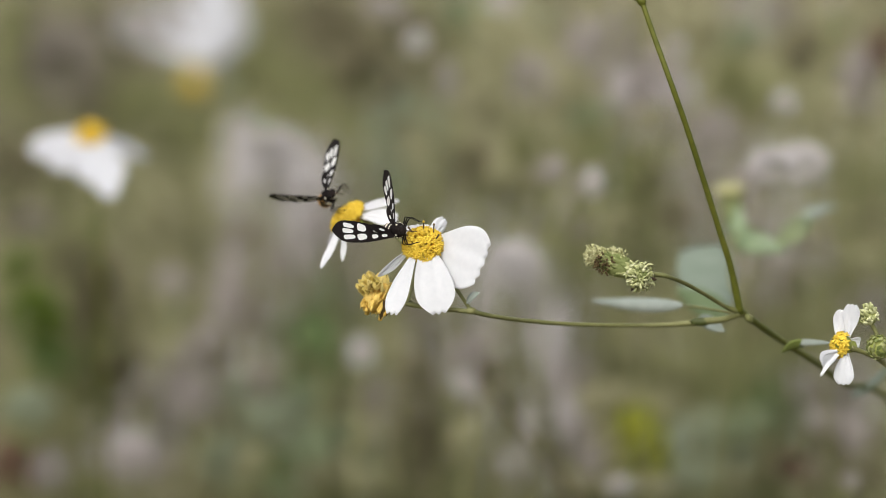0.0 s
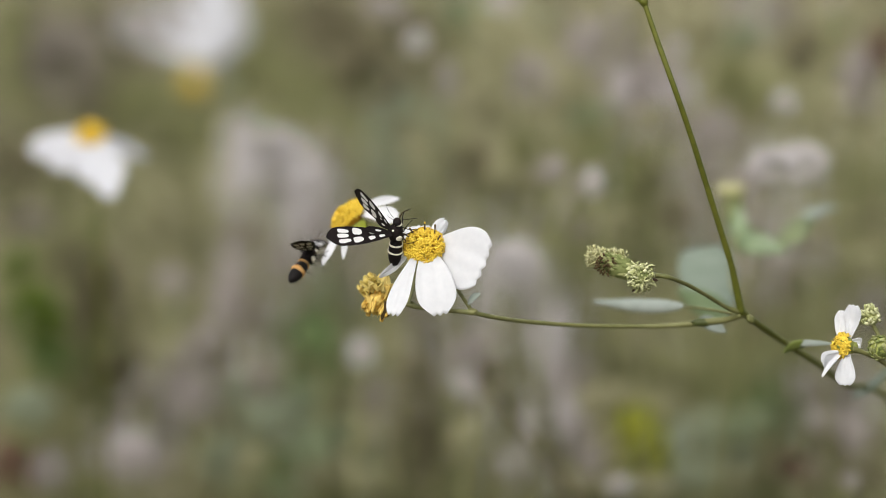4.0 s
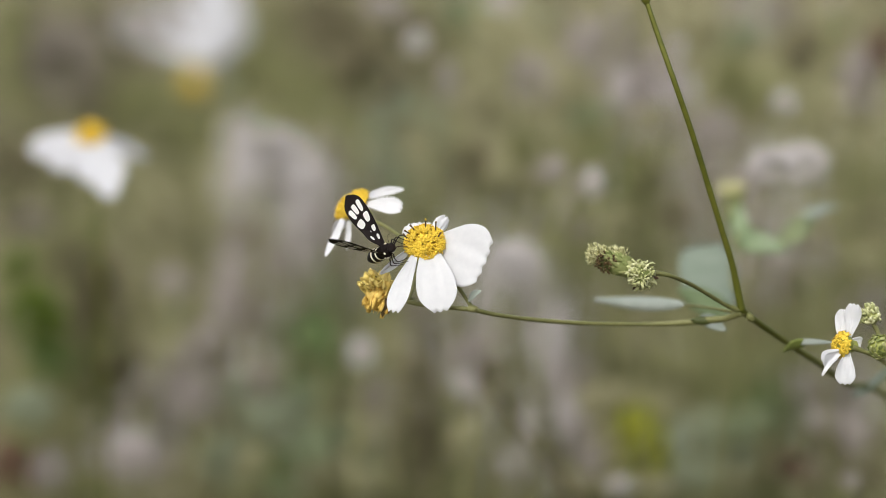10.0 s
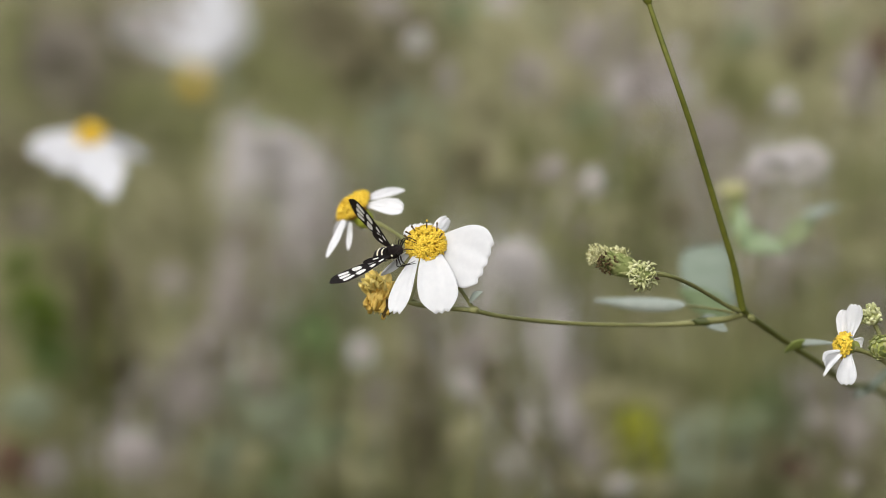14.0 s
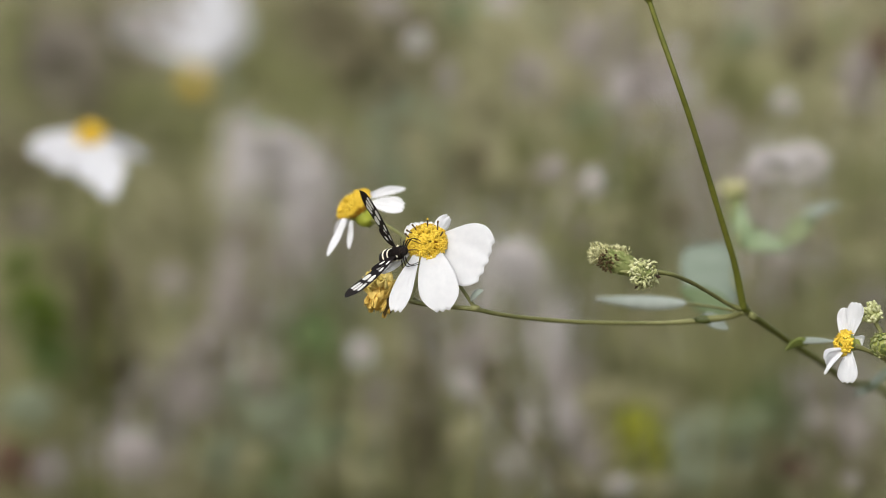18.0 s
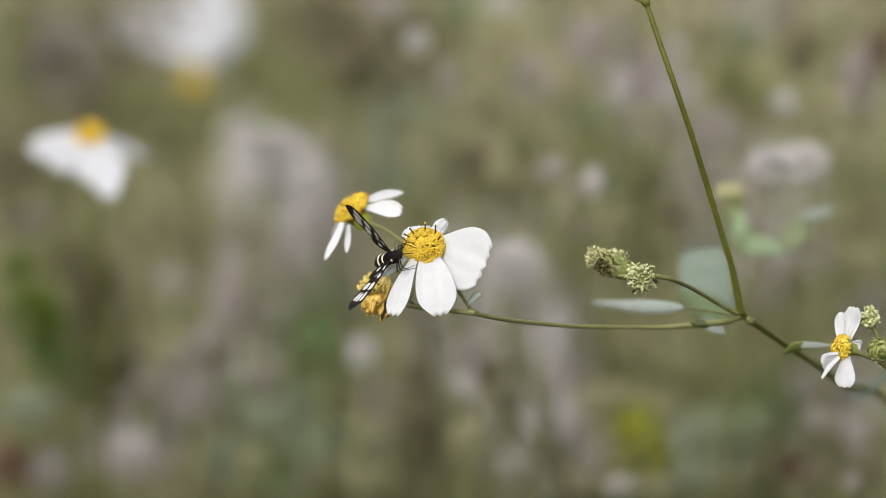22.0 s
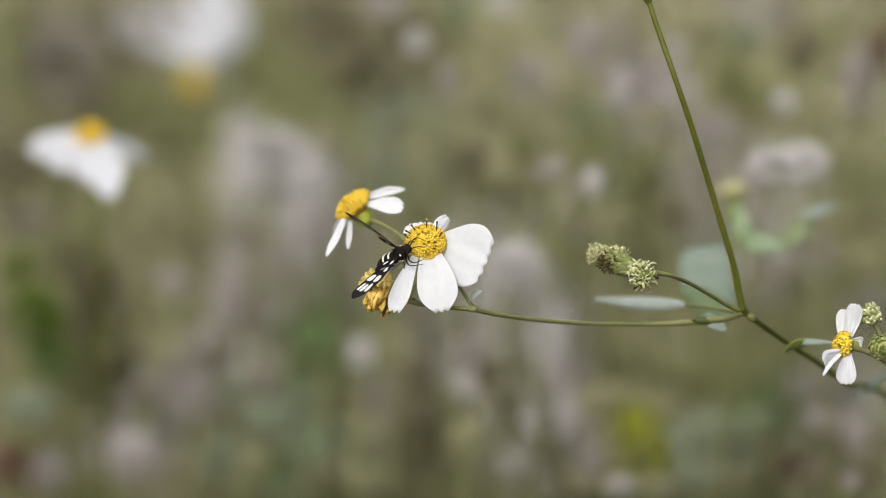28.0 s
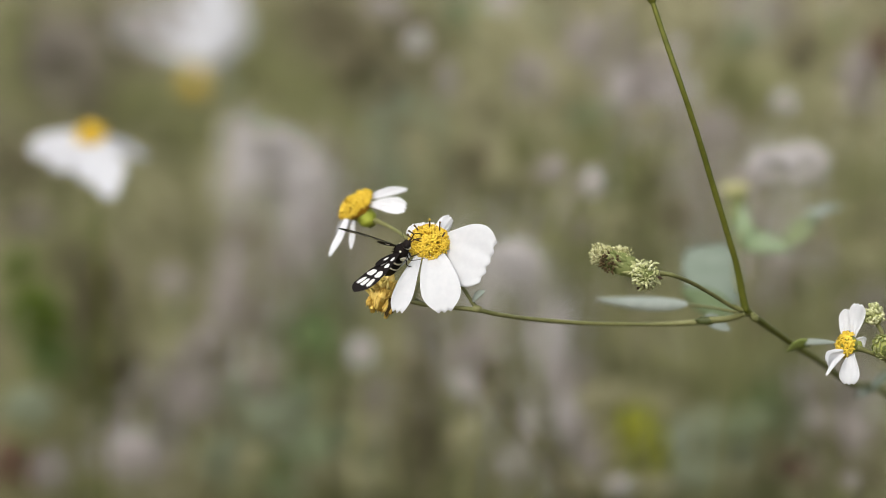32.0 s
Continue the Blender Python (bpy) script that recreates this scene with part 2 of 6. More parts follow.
def florets(head, centre, axis, radius, count, spread=1.5, size=0.5, tall=1.0, rnd=None, flat=0.75):
    """Small five-lobed tube flowers crowded over a dome, each a part of its own."""
    base = BASE[head.name]
    a = Vector(axis).normalized()
    for k in range(count):
        way = around(a, k, spread * math.sqrt((k + 0.5) / count))
        foot = Vector(centre) + (way - a * way.dot(a) * (1 - flat)) * radius * MM * 0.86
        lean = (way + Vector([rnd.uniform(-0.22, 0.22) for _ in range(3)])).normalized()
        h, r = tall * rnd.uniform(0.75, 1.35) * MM, size * rnd.uniform(0.8, 1.15) * MM * 2
        ob = new("floret", FLORET_MESH)
        ob.parent = head
        ob.matrix_basis = Matrix.Translation(foot - base) @ lean.to_track_quat("Z", "X").to_matrix().to_4x4() @ Matrix.Rotation(rnd.random() * 6, 4, "Z") @ Matrix.Diagonal((r, r, h, 1))


def flower_head(plant, name, centre, axis, radius, petals, count=95, petal_mat=None, label="", seed=1, lump=1.0, flat=0.75, disc=None):
    """A daisy-like head: yellow disc with florets, green calyx with bracts and the white ray petals."""
    rnd = random.Random(seed)
    a = Vector(axis).normalized()
    c = Vector(centre)
    head = part(name, blob(c - a * radius * 0.25 * MM, (a, (1, 0.2, 0.1)), (radius * (0.2 + 0.8 * flat), radius * 0.88, radius * 0.88), rough=0.1), disc or DISC, plant, label)
    florets(head, c - a * radius * 0.15 * MM, a, radius, count, rnd=rnd, size=radius * 0.135 * lump, tall=radius * 0.27, flat=flat)
    bm = blob(c - a * radius * 0.95 * MM, (a, (1, 0.2, 0.1)), (radius * 0.75, radius * 0.55, radius * 0.55), rough=0.15)
    part("calyx", bm, CALYX, head, "pale green calyx")
    for k in range(7):
        w = around(a, k, 1.15)
        f = c - a * radius * 1.2 * MM + w * radius * 0.35 * MM
        bm = sheet(f, f + (w * 0.6 + a * 0.7) * radius * 1.0 * MM, a.cross(w), radius * 0.4, leaf_shape, bend=-0.3, thick=0.15, rows=6, cols=4)
        part("bract", bm, CALYX, head)
    for i, (base, tip, side, width, kind, bend) in enumerate(petals):
        shape = {"wide": petal_shape, "full": full_shape, "fan": fan_shape, "strap": strap_shape}[kind]
        side = a.cross(Vector(tip) - Vector(base)) if side is None else side
        bm = sheet(base, tip, side, width, shape, bend=bend, cup={"fan": 0.15, "strap": 0.25}.get(kind, 0.4), teeth={"strap": 2, "fan": 4}.get(kind, 3), tooth={"full": 0.032, "fan": 0.042}.get(kind, 0.04), thick=0.16,
                   rows=18, cols=26, ripple=0.3, ribs={"fan": 0.014, "strap": 0.04}.get(kind, 0.03), seed=seed + i)
        part("petal", bm, petal_mat or PETAL, head)
    return head



# ---- the flowering weed in focus ----
def flowering_weed():
    base = Vector((0.215, 0.05, 0.0))
    weed = thing("flowering_weed", base, "wild white daisy-like weed with green stems, open, withered and budding heads", "wildflower")
    # main stem, from the ground to the fork and up
    part("main_stem", tube([base, (0.21, 0.05, 0.25), (0.185, 0.045, 0.50), (0.160, 0.12, 0.60), spot(111.4, -38.8, 118), spot(96.0, -32.2, 82), spot(86.4, -26.2, 60), spot(78.1, -21.2, 44), spot(70.6, -16.4, 28), spot(67.2, -14.0, 22)],
                           [2.2, 2.0, 1.6, 1.2, 0.85, 0.75, 0.75, 0.75, 0.8, 0.95], 10, 6, wobble=0.06), STEM, weed)
    upper = part("upper_stem", tube([spot(67.4, -14.3, 22), spot(66.7, -11.3, 21), spot(65.0, -3.7, 18), spot(62.5, 3.9, 14), spot(59.0, 14.6, 9), spot(55.3, 25.8, 4), spot(51.5, 36.4, 0), spot(47.6, 47.6, 0), spot(45.2, 54.9, 0), spot(43.0, 62.6, 0)],
                            [0.95, 0.85, 0.72, 0.67, 0.66, 0.64, 0.62, 0.6, 0.58, 0.45], 10, 6, wobble=0.08), STEM, weed)
    bm = blob(spot(67.5, -14.2, 23), ((-0.3, 0, 1), (1, 0, 0)), (1.4, 1.05, 1.05), rough=0.3)
    blob(spot(69.4, -15.9, 23), ((0.7, 0, -0.7), (1, 0, 0)), (1.2, 0.9, 0.9), bm, rough=0.3, seed=3)
    part("stem_node", bm, STEM_THIN, weed, "swollen yellowish node")
    part("stem_node", blob(spot(45.1, 55.0, 0), ((-0.3, 0, 1), (1, 0, 0)), (1.5, 1.0, 1.0), rough=0.3), STEM, upper)
    part("leaf_stub", tube([spot(45.1, 54.9, 0), spot(43.2, 55.5, 0), spot(40.5, 56.7, 1)], [0.5, 0.35, 0.3], 6, 4), STEM, upper)
    # branch to the open flower
    part("flower_branch", tube([spot(67.3, -14.7, 22), spot(64.0, -16.0, 24), spot(59.5, -16.5, 25), spot(51.9, -17.3, 26), spot(41.7, -17.4, 26), spot(30.1, -17.1, 22), spot(19.7, -16.2, 14), spot(12.1, -15.1, 5), spot(6.4, -13.9, 0), spot(0.8, -13.4, 1), spot(-4.9, -12.8, 3), spot(-7.8, -12.2, 5)],
                               [0.9, 0.75, 0.85, 0.6, 0.5, 0.5, 0.5, 0.5, 0.55, 0.5, 0.5, 0.5], 8, 6, wobble=0.1), STEM_THIN, weed)
    part("stem_node", blob(spot(58.6, -16.6, 25), ((1, 0, 0), (0, 0, 1)), (2.4, 0.95, 0.95), rough=0.3), STEM_DARK, weed, "dark thickened joint")
    part("stem_node", blob(spot(6.5, -13.7, 0), ((1, 0, 0), (0, 0, 1)), (1.3, 0.8, 0.8), rough=0.3), STEM_THIN, weed)
    part("flower_stalk", tube([spot(6.6, -13.7, 0), spot(5.1, -11.5, 1), spot(3.0, -8.4, 4), spot(0.1, -4.9, 7), spot(-2.5, -1.8, 8)], [0.5, 0.42, 0.42, 0.5, 0.8], 8, 5), STEM_THIN, weed)
    part("bract_leaf", sheet(spot(5.5, -11.9, 0), spot(8.5, -9.7, -3), (0.5, 0.1, 0.9), 2.6, leaf_shape, bend=0.4, thick=0.2, rows=8, cols=4), LEAF_PALE, weed, "small grey-green bract")
    part("flower_stalk", tube([spot(-7.8, -12.2, 5), spot(-6.2, -7.5, 12), spot(-5.3, -3.0, 15), spot(-8.8, 1.6, 17), spot(-13.3, 4.7, 27), spot(-17.5, 6.3, 32)], [0.5, 0.42, 0.42, 0.42, 0.45, 0.6], 8, 5), STEM_THIN, weed)
    part("flower_stalk", tube([spot(-4.9, -12.8, 3), spot(-6.8, -12.0, 8), spot(-8.3, -11.2, 10), spot(-9.8, -10.7, 10)], [0.5, 0.55, 0.7, 0.9], 8, 5), STEM_THIN, weed)
    # the open flower with the moth
    flower_head(weed, "flower_head", spot(-4.1, 0.9, 2), (-0.10, -0.64, 0.74), 4.0, [
        (spot(-1.4, 1.3, 3), spot(9.3, -3.5, -4), (0.44, 0.05, 0.90), 14.4, "fan", 0.6),
        (spot(-3.1, -1.1, 0), spot(-0.5, -14.3, -5), (1, 0.1, 0.2), 8.9, "full", 0.7),
        (spot(-6.0, -1.3, 0), spot(-10.9, -14.4, -6), (0.92, -0.1, 0.35), 5.0, "wide", 0.5),
        (spot(-8.0, -1.0, 2), spot(-14.0, -6.1, 3), (0.55, 0.3, -0.7), 2.0, "strap", 0.3),
        (spot(-5.8, 1.6, 6), spot(-7.6, 5.0, 12), (0.8, 0.1, 0.35), 4.6, "wide", 0.2),
        (spot(-4.2, 2.0, 7), spot(-4.2, 5.5, 13), (0.9, 0.1, 0.0), 5.0, "wide", 0.2),
        (spot(-3.4, 1.6, 6), spot(0.9, 6.6, 12), (0.7, 0.3, -0.5), 3.3, "wide", 0.2)],
        label="open white ray flower with a golden-yellow disc", seed=2, count=84, flat=0.6, lump=1.2)
    for a, b in ((spot(-6.4, 3.7, 2), spot(-7.2, 4.7, 2)), (spot(-3.9, 4.1, 2), spot(-3.9, 6.0, 2)), (spot(-1.7, 3.6, 2), spot(-1.6, 5.4, 2)), (spot(-1.1, 2.2, 0), spot(-0.6, 3.0, 0)), (spot(-8.0, 1.9, 0), spot(-8.7, 2.7, 0)), (spot(-7.4, 2.9, 1), spot(-8.4, 3.5, 1))):
        stamen = part("stamen", tube([a, (a + b) / 2, b], [0.17, 0.15, 0.19], 6, 2), ANTHER, weed, "dark brown protruding stamen")
        part("anther", blob(b, (b - a, (1, 0, 0)), (0.32, 0.24, 0.24), segs=6, rings=5), FLORET if b.x < spot(-3, 0).x and b.z > spot(0, 5).z else BROWN, stamen, "tiny anther tip")
    # second flower behind, seen from the side
    nodding = flower_head(weed, "flower_head", spot(-20.8, 9.6, 32), (-0.62, -0.2, 0.76), 3.9, [
        (spot(-17.5, 11.2, 32), spot(-9.0, 13.2, 34), (0.1, 0.6, 0.75), 2.3, "strap", 0.5),
        (spot(-17.7, 9.6, 30), spot(-9.3, 8.8, 27), (0.0, 0.6, 0.75), 4.3, "wide", 0.5),
        (spot(-22.8, 6.3, 29), spot(-26.6, -2.2, 26), (0.8, -0.3, 0.3), 2.3, "strap", -0.5),
        (spot(-21.3, 5.8, 30), spot(-21.8, -0.6, 28), (0.8, -0.3, 0.1), 1.5, "strap", -0.3),
        (spot(-22.2, 7.1, 38), spot(-25.2, 2.7, 42), (0.8, -0.3, 0.3), 2.4, "strap", -0.4)],
        label="side-on white flower with drooping narrow petals", seed=5, count=80, flat=0.4)
    part("calyx", blob(spot(-18.4, 6.8, 32), ((0.6, 0, -0.8), (1, 0, 0.6)), (2.5, 2.2, 2.2), rough=0.2), CALYX_LIME, nodding, "round yellow-green calyx")
    # withered head: a drooping barrel of dried florets under a few curled green bracts
    rnd = random.Random(8)
    top, end = spot(-13.6, -8.3, 9), spot(-15.8, -14.5, 7)
    down = (end - top).normalized()
    old = part("withered_head", blob((top + end) / 2, (down, (1, 0, 0)), (2.7, 1.9, 1.9), rough=0.3), WITHERED, weed, "withered head, orange-yellow dried florets and green bracts")
    for k in range(64):
        a = k * 2.39996
        side = Vector((1, 0, 0)) * math.cos(a) + Vector((0, 1, 0)) * math.sin(a)
        side = (side - down * side.dot(down)).normalized()
        f = top + side * rnd.uniform(1.4, 2.3) * MM + down * rnd.uniform(-0.5, 3.4) * MM
        t = f + down * rnd.uniform(2.2, 4.0) * MM + side * rnd.uniform(-0.9, 0.9) * MM
        mid = (f + t) / 2 + side * rnd.uniform(0.1, 0.5) * MM
        if k % 2:
            bm = tube([f, mid, t], [0.35, rnd.uniform(0.42, 0.6), rnd.uniform(0.3, 0.45)], 7, 4, wobble=0.7)
        else:
            bm = sheet(f, t, side.cross(down), rnd.uniform(1.3, 2.7), strap_shape, bend=rnd.uniform(-0.5, 0.5), cup=rnd.uniform(-0.5, 0.5), teeth=2, tooth=0.2, thick=0.25, rows=6, cols=4, ripple=0.8, seed=k)
        part("dry_floret", bm, WITHERED, old)
    for c, r in ((spot(-16.5, -6.6, 9), 1.5), (spot(-18.0, -8.2, 8), 1.3), (spot(-15.5, -5.9, 10), 1.4), (spot(-14.6, -7.0, 6), 1.5), (spot(-12.6, -7.2, 8), 1.7), (spot(-16.8, -8.7, 6), 1.2), (spot(-11.6, -8.2, 8), 1.6),
                 (spot(-17.4, -7.2, 10), 1.2), (spot(-15.7, -7.7, 5), 1.4), (spot(-13.7, -6.3, 10), 1.4), (spot(-17.5, -9.1, 9), 1.2), (spot(-13.3, -7.9, 5), 1.5)):
        w = (c - spot(-13.1, -8.9, 9)).normalized()
        bm = sheet(c - w * r * 1.3 * MM, c + w * r * 0.9 * MM, w.cross(Vector((0.3, 1, 0.2))), r * 1.5, strap_shape, bend=0.5, cup=0.9, thick=0.6, rows=8, cols=6, ripple=1.6, seed=c.x * 900)
        part("bract", bm, BUD_LIME, old, "curled yellow-green bract")
    for a, b in ((spot(-12.8, -11.0, 8), spot(-13.6, -15.7, 7)), (spot(-12.3, -10.2, 8), spot(-13.1, -14.5, 7)), (spot(-12.0, -10.7, 9), spot(-12.3, -15.0, 9))):
        part("bract", sheet(a, b, (1, 0.2, 0), 1.7, leaf_shape, bend=0.5, rows=7, cols=4), BROWN, old, "shrivelled dark brown bract")
    part("calyx", blob(spot(-10.1, -10.0, 10), ((1, 0, -0.2), (0, 0, 1)), (3.4, 2.4, 2.4), rough=0.25), CALYX, old, "dull green calyx")
    # stalk with the two closed heads
    part("bud_stalk", tube([spot(67.0, -14.3, 22), spot(63.7, -13.0, 20), spot(59.0, -10.3, 14), spot(54.2, -7.8, 7), spot(49.5, -6.1, 0), spot(45.7, -5.6, 4), spot(43.0, -5.0, 9)], [0.7, 0.55, 0.5, 0.48, 0.5, 0.65, 0.7], 8, 6, wobble=0.1), STEM_THIN, weed)
    bud = part("flower_bud", blob(spot(39.4, -3.8, 14), ((-0.93, 0, 0.35), (0, 1, 0)), (4.6, 2.5, 2.5), rough=0.35), BUD, weed, "closed pale green bud with fuzzy tip")
    rnd = random.Random(3)
    ax = Vector((-0.93, 0, 0.35)).normalized()
    bm, bn = bmesh.new(), bmesh.new()
    for k in range(120):
        w = around(ax, k, 1.45)
        s = rnd.uniform(-0.9, 0.9)
        f = spot(39.4, -3.8, 14) + ax * s * 4.2 * MM + (w - ax * w.dot(ax)).normalized() * 2.3 * math.sqrt(max(0.1, 1 - s * s)) * MM
        sheet(f - ax * 0.6 * MM, f + (ax * 0.85 + w * 0.35) * rnd.uniform(1.0, 2.2) * MM, ax.cross(w), rnd.uniform(0.6, 1.1), leaf_shape, thick=0.25, rows=4, cols=2, bm=bm)
    for k in range(900):
        w = around(ax, k, 1.35 * math.sqrt(k / 900))
        s = rnd.uniform(-1.6, 6.0)
        f = spot(35.3, -2.5, 14) + Vector((s, 0, rnd.uniform(-0.3, 1.1) - 0.14 * s)) * MM + w * 1.6 * MM
        tube([f, f + (w * 0.7 + Vector((rnd.uniform(-.4, .4), 0, rnd.uniform(-.3, .6)))) * rnd.uniform(0.4, 1.2) * MM], [0.2, 0.16], 3, 1, bn)
    tagged(part("bract_cover", bm, BUD, bud), kind="stuff")
    bk = bmesh.new()
    for k in range(40):
        w = around((-0.3, -0.9, -0.2), k, 1.1 * math.sqrt((k + 0.5) / 24))
        f = spot(36.3, -3.1, 12) + w * rnd.uniform(1.2, 1.8) * MM + Vector((rnd.uniform(-.7, .9), 0, rnd.uniform(-.8, .8))) * MM
        tube([f, f + (w + Vector((rnd.uniform(-.6, .6), 0, rnd.uniform(-.6, .6)))) * rnd.uniform(0.3, 0.8) * MM], [0.3, 0.2], 5, 1, bk)
    tagged(part("dark_seed_tuft", bk, BROWN, bud, "dark seeds showing"), kind="stuff")
    tagged(part("bud_fuzz", bn, FUZZ, bud, "pale yellowish fuzz"), kind="stuff")
    bud = part("flower_bud", blob(spot(43.7, -6.1, -2), ((-0.5, -0.6, -0.3), (0, 1, 0)), (2.4, 2.5, 2.5), rough=0.2), BUD, weed, "small round knobbly green bud")
    bm = bmesh.new()
    for k in range(120):
        w = around((-0.4, -0.8, -0.1), k, 1.9 * math.sqrt((k + 0.5) / 120))
        f = spot(43.7, -6.1, -2) + w * 2.3 * MM
        q = rnd.uniform(0.45, 1.0)
        e = f + (w + Vector((rnd.uniform(-1.2, 1.2), rnd.uniform(-.4, .2), rnd.uniform(-1.3, 0.9)))) * q * rnd.uniform(0.7, 1.2) * MM
        if k % 3:
            tube([f, f + w * 0.8 * q * MM, e], [0.26, 0.4 * q, 0.22], 5, 2, bm, wobble=0.6)
        else:
            sheet(f, e + w * 0.3 * MM, w.cross(Vector((rnd.uniform(-1, 1), 0.3, rnd.uniform(-1, 1)))), rnd.uniform(0.7, 1.2), strap_shape, bend=0.4, cup=0.4, thick=0.25, rows=4, cols=2, bm=bm)
    tagged(part("bract_cover", bm, BUD_TIP, bud), kind="stuff")
    for a, b in ((spot(42.9, -8.0, -2), spot(41.8, -9.5, -2)), (spot(44.7, -7.7, -2), spot(45.3, -9.1, -2)), (spot(46.0, -6.5, -1), spot(47.7, -7.0, -1))):
        part("bract", sheet(a, b, (0.6, 0.2, 0.6), 0.9, leaf_shape, rows=5, cols=2), ANTHER, bud, "dark dry bract tip")
    # leaves by the fork
    part("leaf", sheet(spot(68.1, -17.3, 120), spot(65.1, 0.7, 150), (1, 0.25, 0.25), 15.0, petal_shape, bend=2.0, cup=1.0, thick=0.3, rows=22, cols=8, serrate=0.08, ripple=0.7), LEAF_MID, weed, "broad toothed grey-green leaf")
    part("leaf", sheet(spot(55.9, -13.2, 50), spot(35.2, -12.3, 84), (0.05, 0.5, 0.6), 3.5, leaf_shape, bend=0.6, cup=0.6, thick=0.3, rows=22, cols=6, serrate=0.1), LEAF_PALE, weed, "narrow pale leaf seen edge-on")
    part("leaf", sheet(spot(70.6, -15.6, 118), spot(57.0, -10.0, 112), (0.35, 0.5, 0.75), 7.0, leaf_shape, bend=0.8, cup=0.8, thick=0.3, rows=18, cols=6, serrate=0.1), LEAF, weed, "small green leaf at the fork")
    part("leaf", sheet(spot(59.2, -15.7, 45), spot(65.3, -19.2, 45), (0.5, 0.15, 0.85), 3.3, leaf_shape, bend=-0.4, cup=0.4, thick=0.3, rows=14, cols=6), LEAF_PALE, weed, "short pale leaf folded at the fork")
    part("leaf_stalk", tube([spot(67.3, -14.1, 22), spot(68.2, -15.7, 60), spot(68.1, -17.3, 120)], [0.5, 0.4, 0.5], 6, 4), STEM_THIN, weed)
    part("leaf_stalk", tube([spot(65.9, -14.7, 24), spot(61.3, -13.9, 34), spot(55.9, -13.2, 50)], [0.4, 0.35, 0.4], 6, 4), STEM_THIN, weed)
    part("leaf", sheet(spot(79.6, -21.7, 40), spot(88.4, -21.5, 20), (0.1, 0.6, 0.6), 1.6, leaf_shape, bend=0.4, thick=0.25, rows=12, cols=4), LEAF_PALE, weed, "slender pale leaf")
    part("leaf", sheet(spot(83.4, -21.8, 34), spot(77.2, -23.9, 32), (0.35, -0.3, 0.8), 3.0, leaf_shape, bend=1.2, thick=0.25, rows=12, cols=4), LEAF_YELLOW, weed, "curled small green leaf")
    # the shoot behind the fork
    part("back_shoot", tube([spot(66.5, -10.3, 21), spot(69.5, -10.0, 90), spot(71.2, -6.8, 125), spot(74.3, 1.6, 170), spot(76.4, 12.1, 215)], [0.5, 0.6, 0.7, 0.8, 1.0], 8, 5), STEM_THIN, weed)
    bud = part("flower_bud", blob(spot(76.7, 8.8, 215), ((0, 0, 1), (1, 0, 0)), (5.6, 2.7, 2.6), rough=0.3), LEAF_YELLOW, weed, "closed bud behind the fork")
    bm = bmesh.new()
    for k in range(40):
        w = around((-0.1, -0.1, 1), k, 1.0 * math.sqrt((k + 0.5) / 40))
        f = spot(76.1, 13.6, 215) + Vector((w.x * 3.6, w.y * 3.6, w.z * 0.6)) * MM
        tube([f, f + Vector((w.x * 0.6, w.y * 0.6, rnd.uniform(1.6, 3.4))) * MM], [0.5, 0.35], 5, 2, bm)
    tagged(part("bud_fuzz", bm, FUZZ, bud, "cream tip of the bud"), kind="stuff")
    part("leaf", sheet(spot(86.0, 1.9, 178), spot(95.8, 8.6, 184), (0.4, 0.3, 0.85), 6.2, leaf_shape, bend=1.0, cup=0.7, thick=0.3, rows=18, cols=6, serrate=0.12), LEAF_LIGHT, weed, "small green leaf blade")
    part("leaf", sheet(spot(91.2, 5.7, 182), spot(102.4, 10.6, 184), (0.2, 0.9, 0.3), 6.4, leaf_shape, bend=1.0, cup=0.7, thick=0.3, rows=18, cols=6, serrate=0.12), LEAF_PALE, weed, "pale leaf tip turned over")
    part("leaf", sheet(spot(74.3, 1.6, 175), spot(88.1, -0.7, 170), (0.1, 0.5, 0.7), 6.6, leaf_shape, bend=1.2, cup=0.7, thick=0.3, rows=18, cols=6, serrate=0.12), LEAF, weed, "small green leaf blade")
    part("leaf", sheet(spot(75.1, 0.1, 175), spot(75.8, 11.8, 182), (0.9, -0.3, 0.2), 6.0, leaf_shape, bend=1.0, cup=0.7, thick=0.3, rows=14, cols=6), LEAF, weed)
    part("leaf_stalk", tube([spot(74.7, -0.1, 172), spot(81.1, 0.1, 176), spot(86.0, 1.9, 178), spot(91.2, 5.7, 182)], [0.5, 0.4, 0.5, 0.4], 6, 4), STEM_THIN, weed)
    # the small flower near the stem
    part("flower_stalk", tube([spot(101.0, -28.4, 3), spot(97.2, -24.9, 2), spot(93.3, -23.1, 1), spot(90.5, -22.1, 0)], [0.6, 0.55, 0.5, 0.8], 8, 5), STEM_THIN, weed)
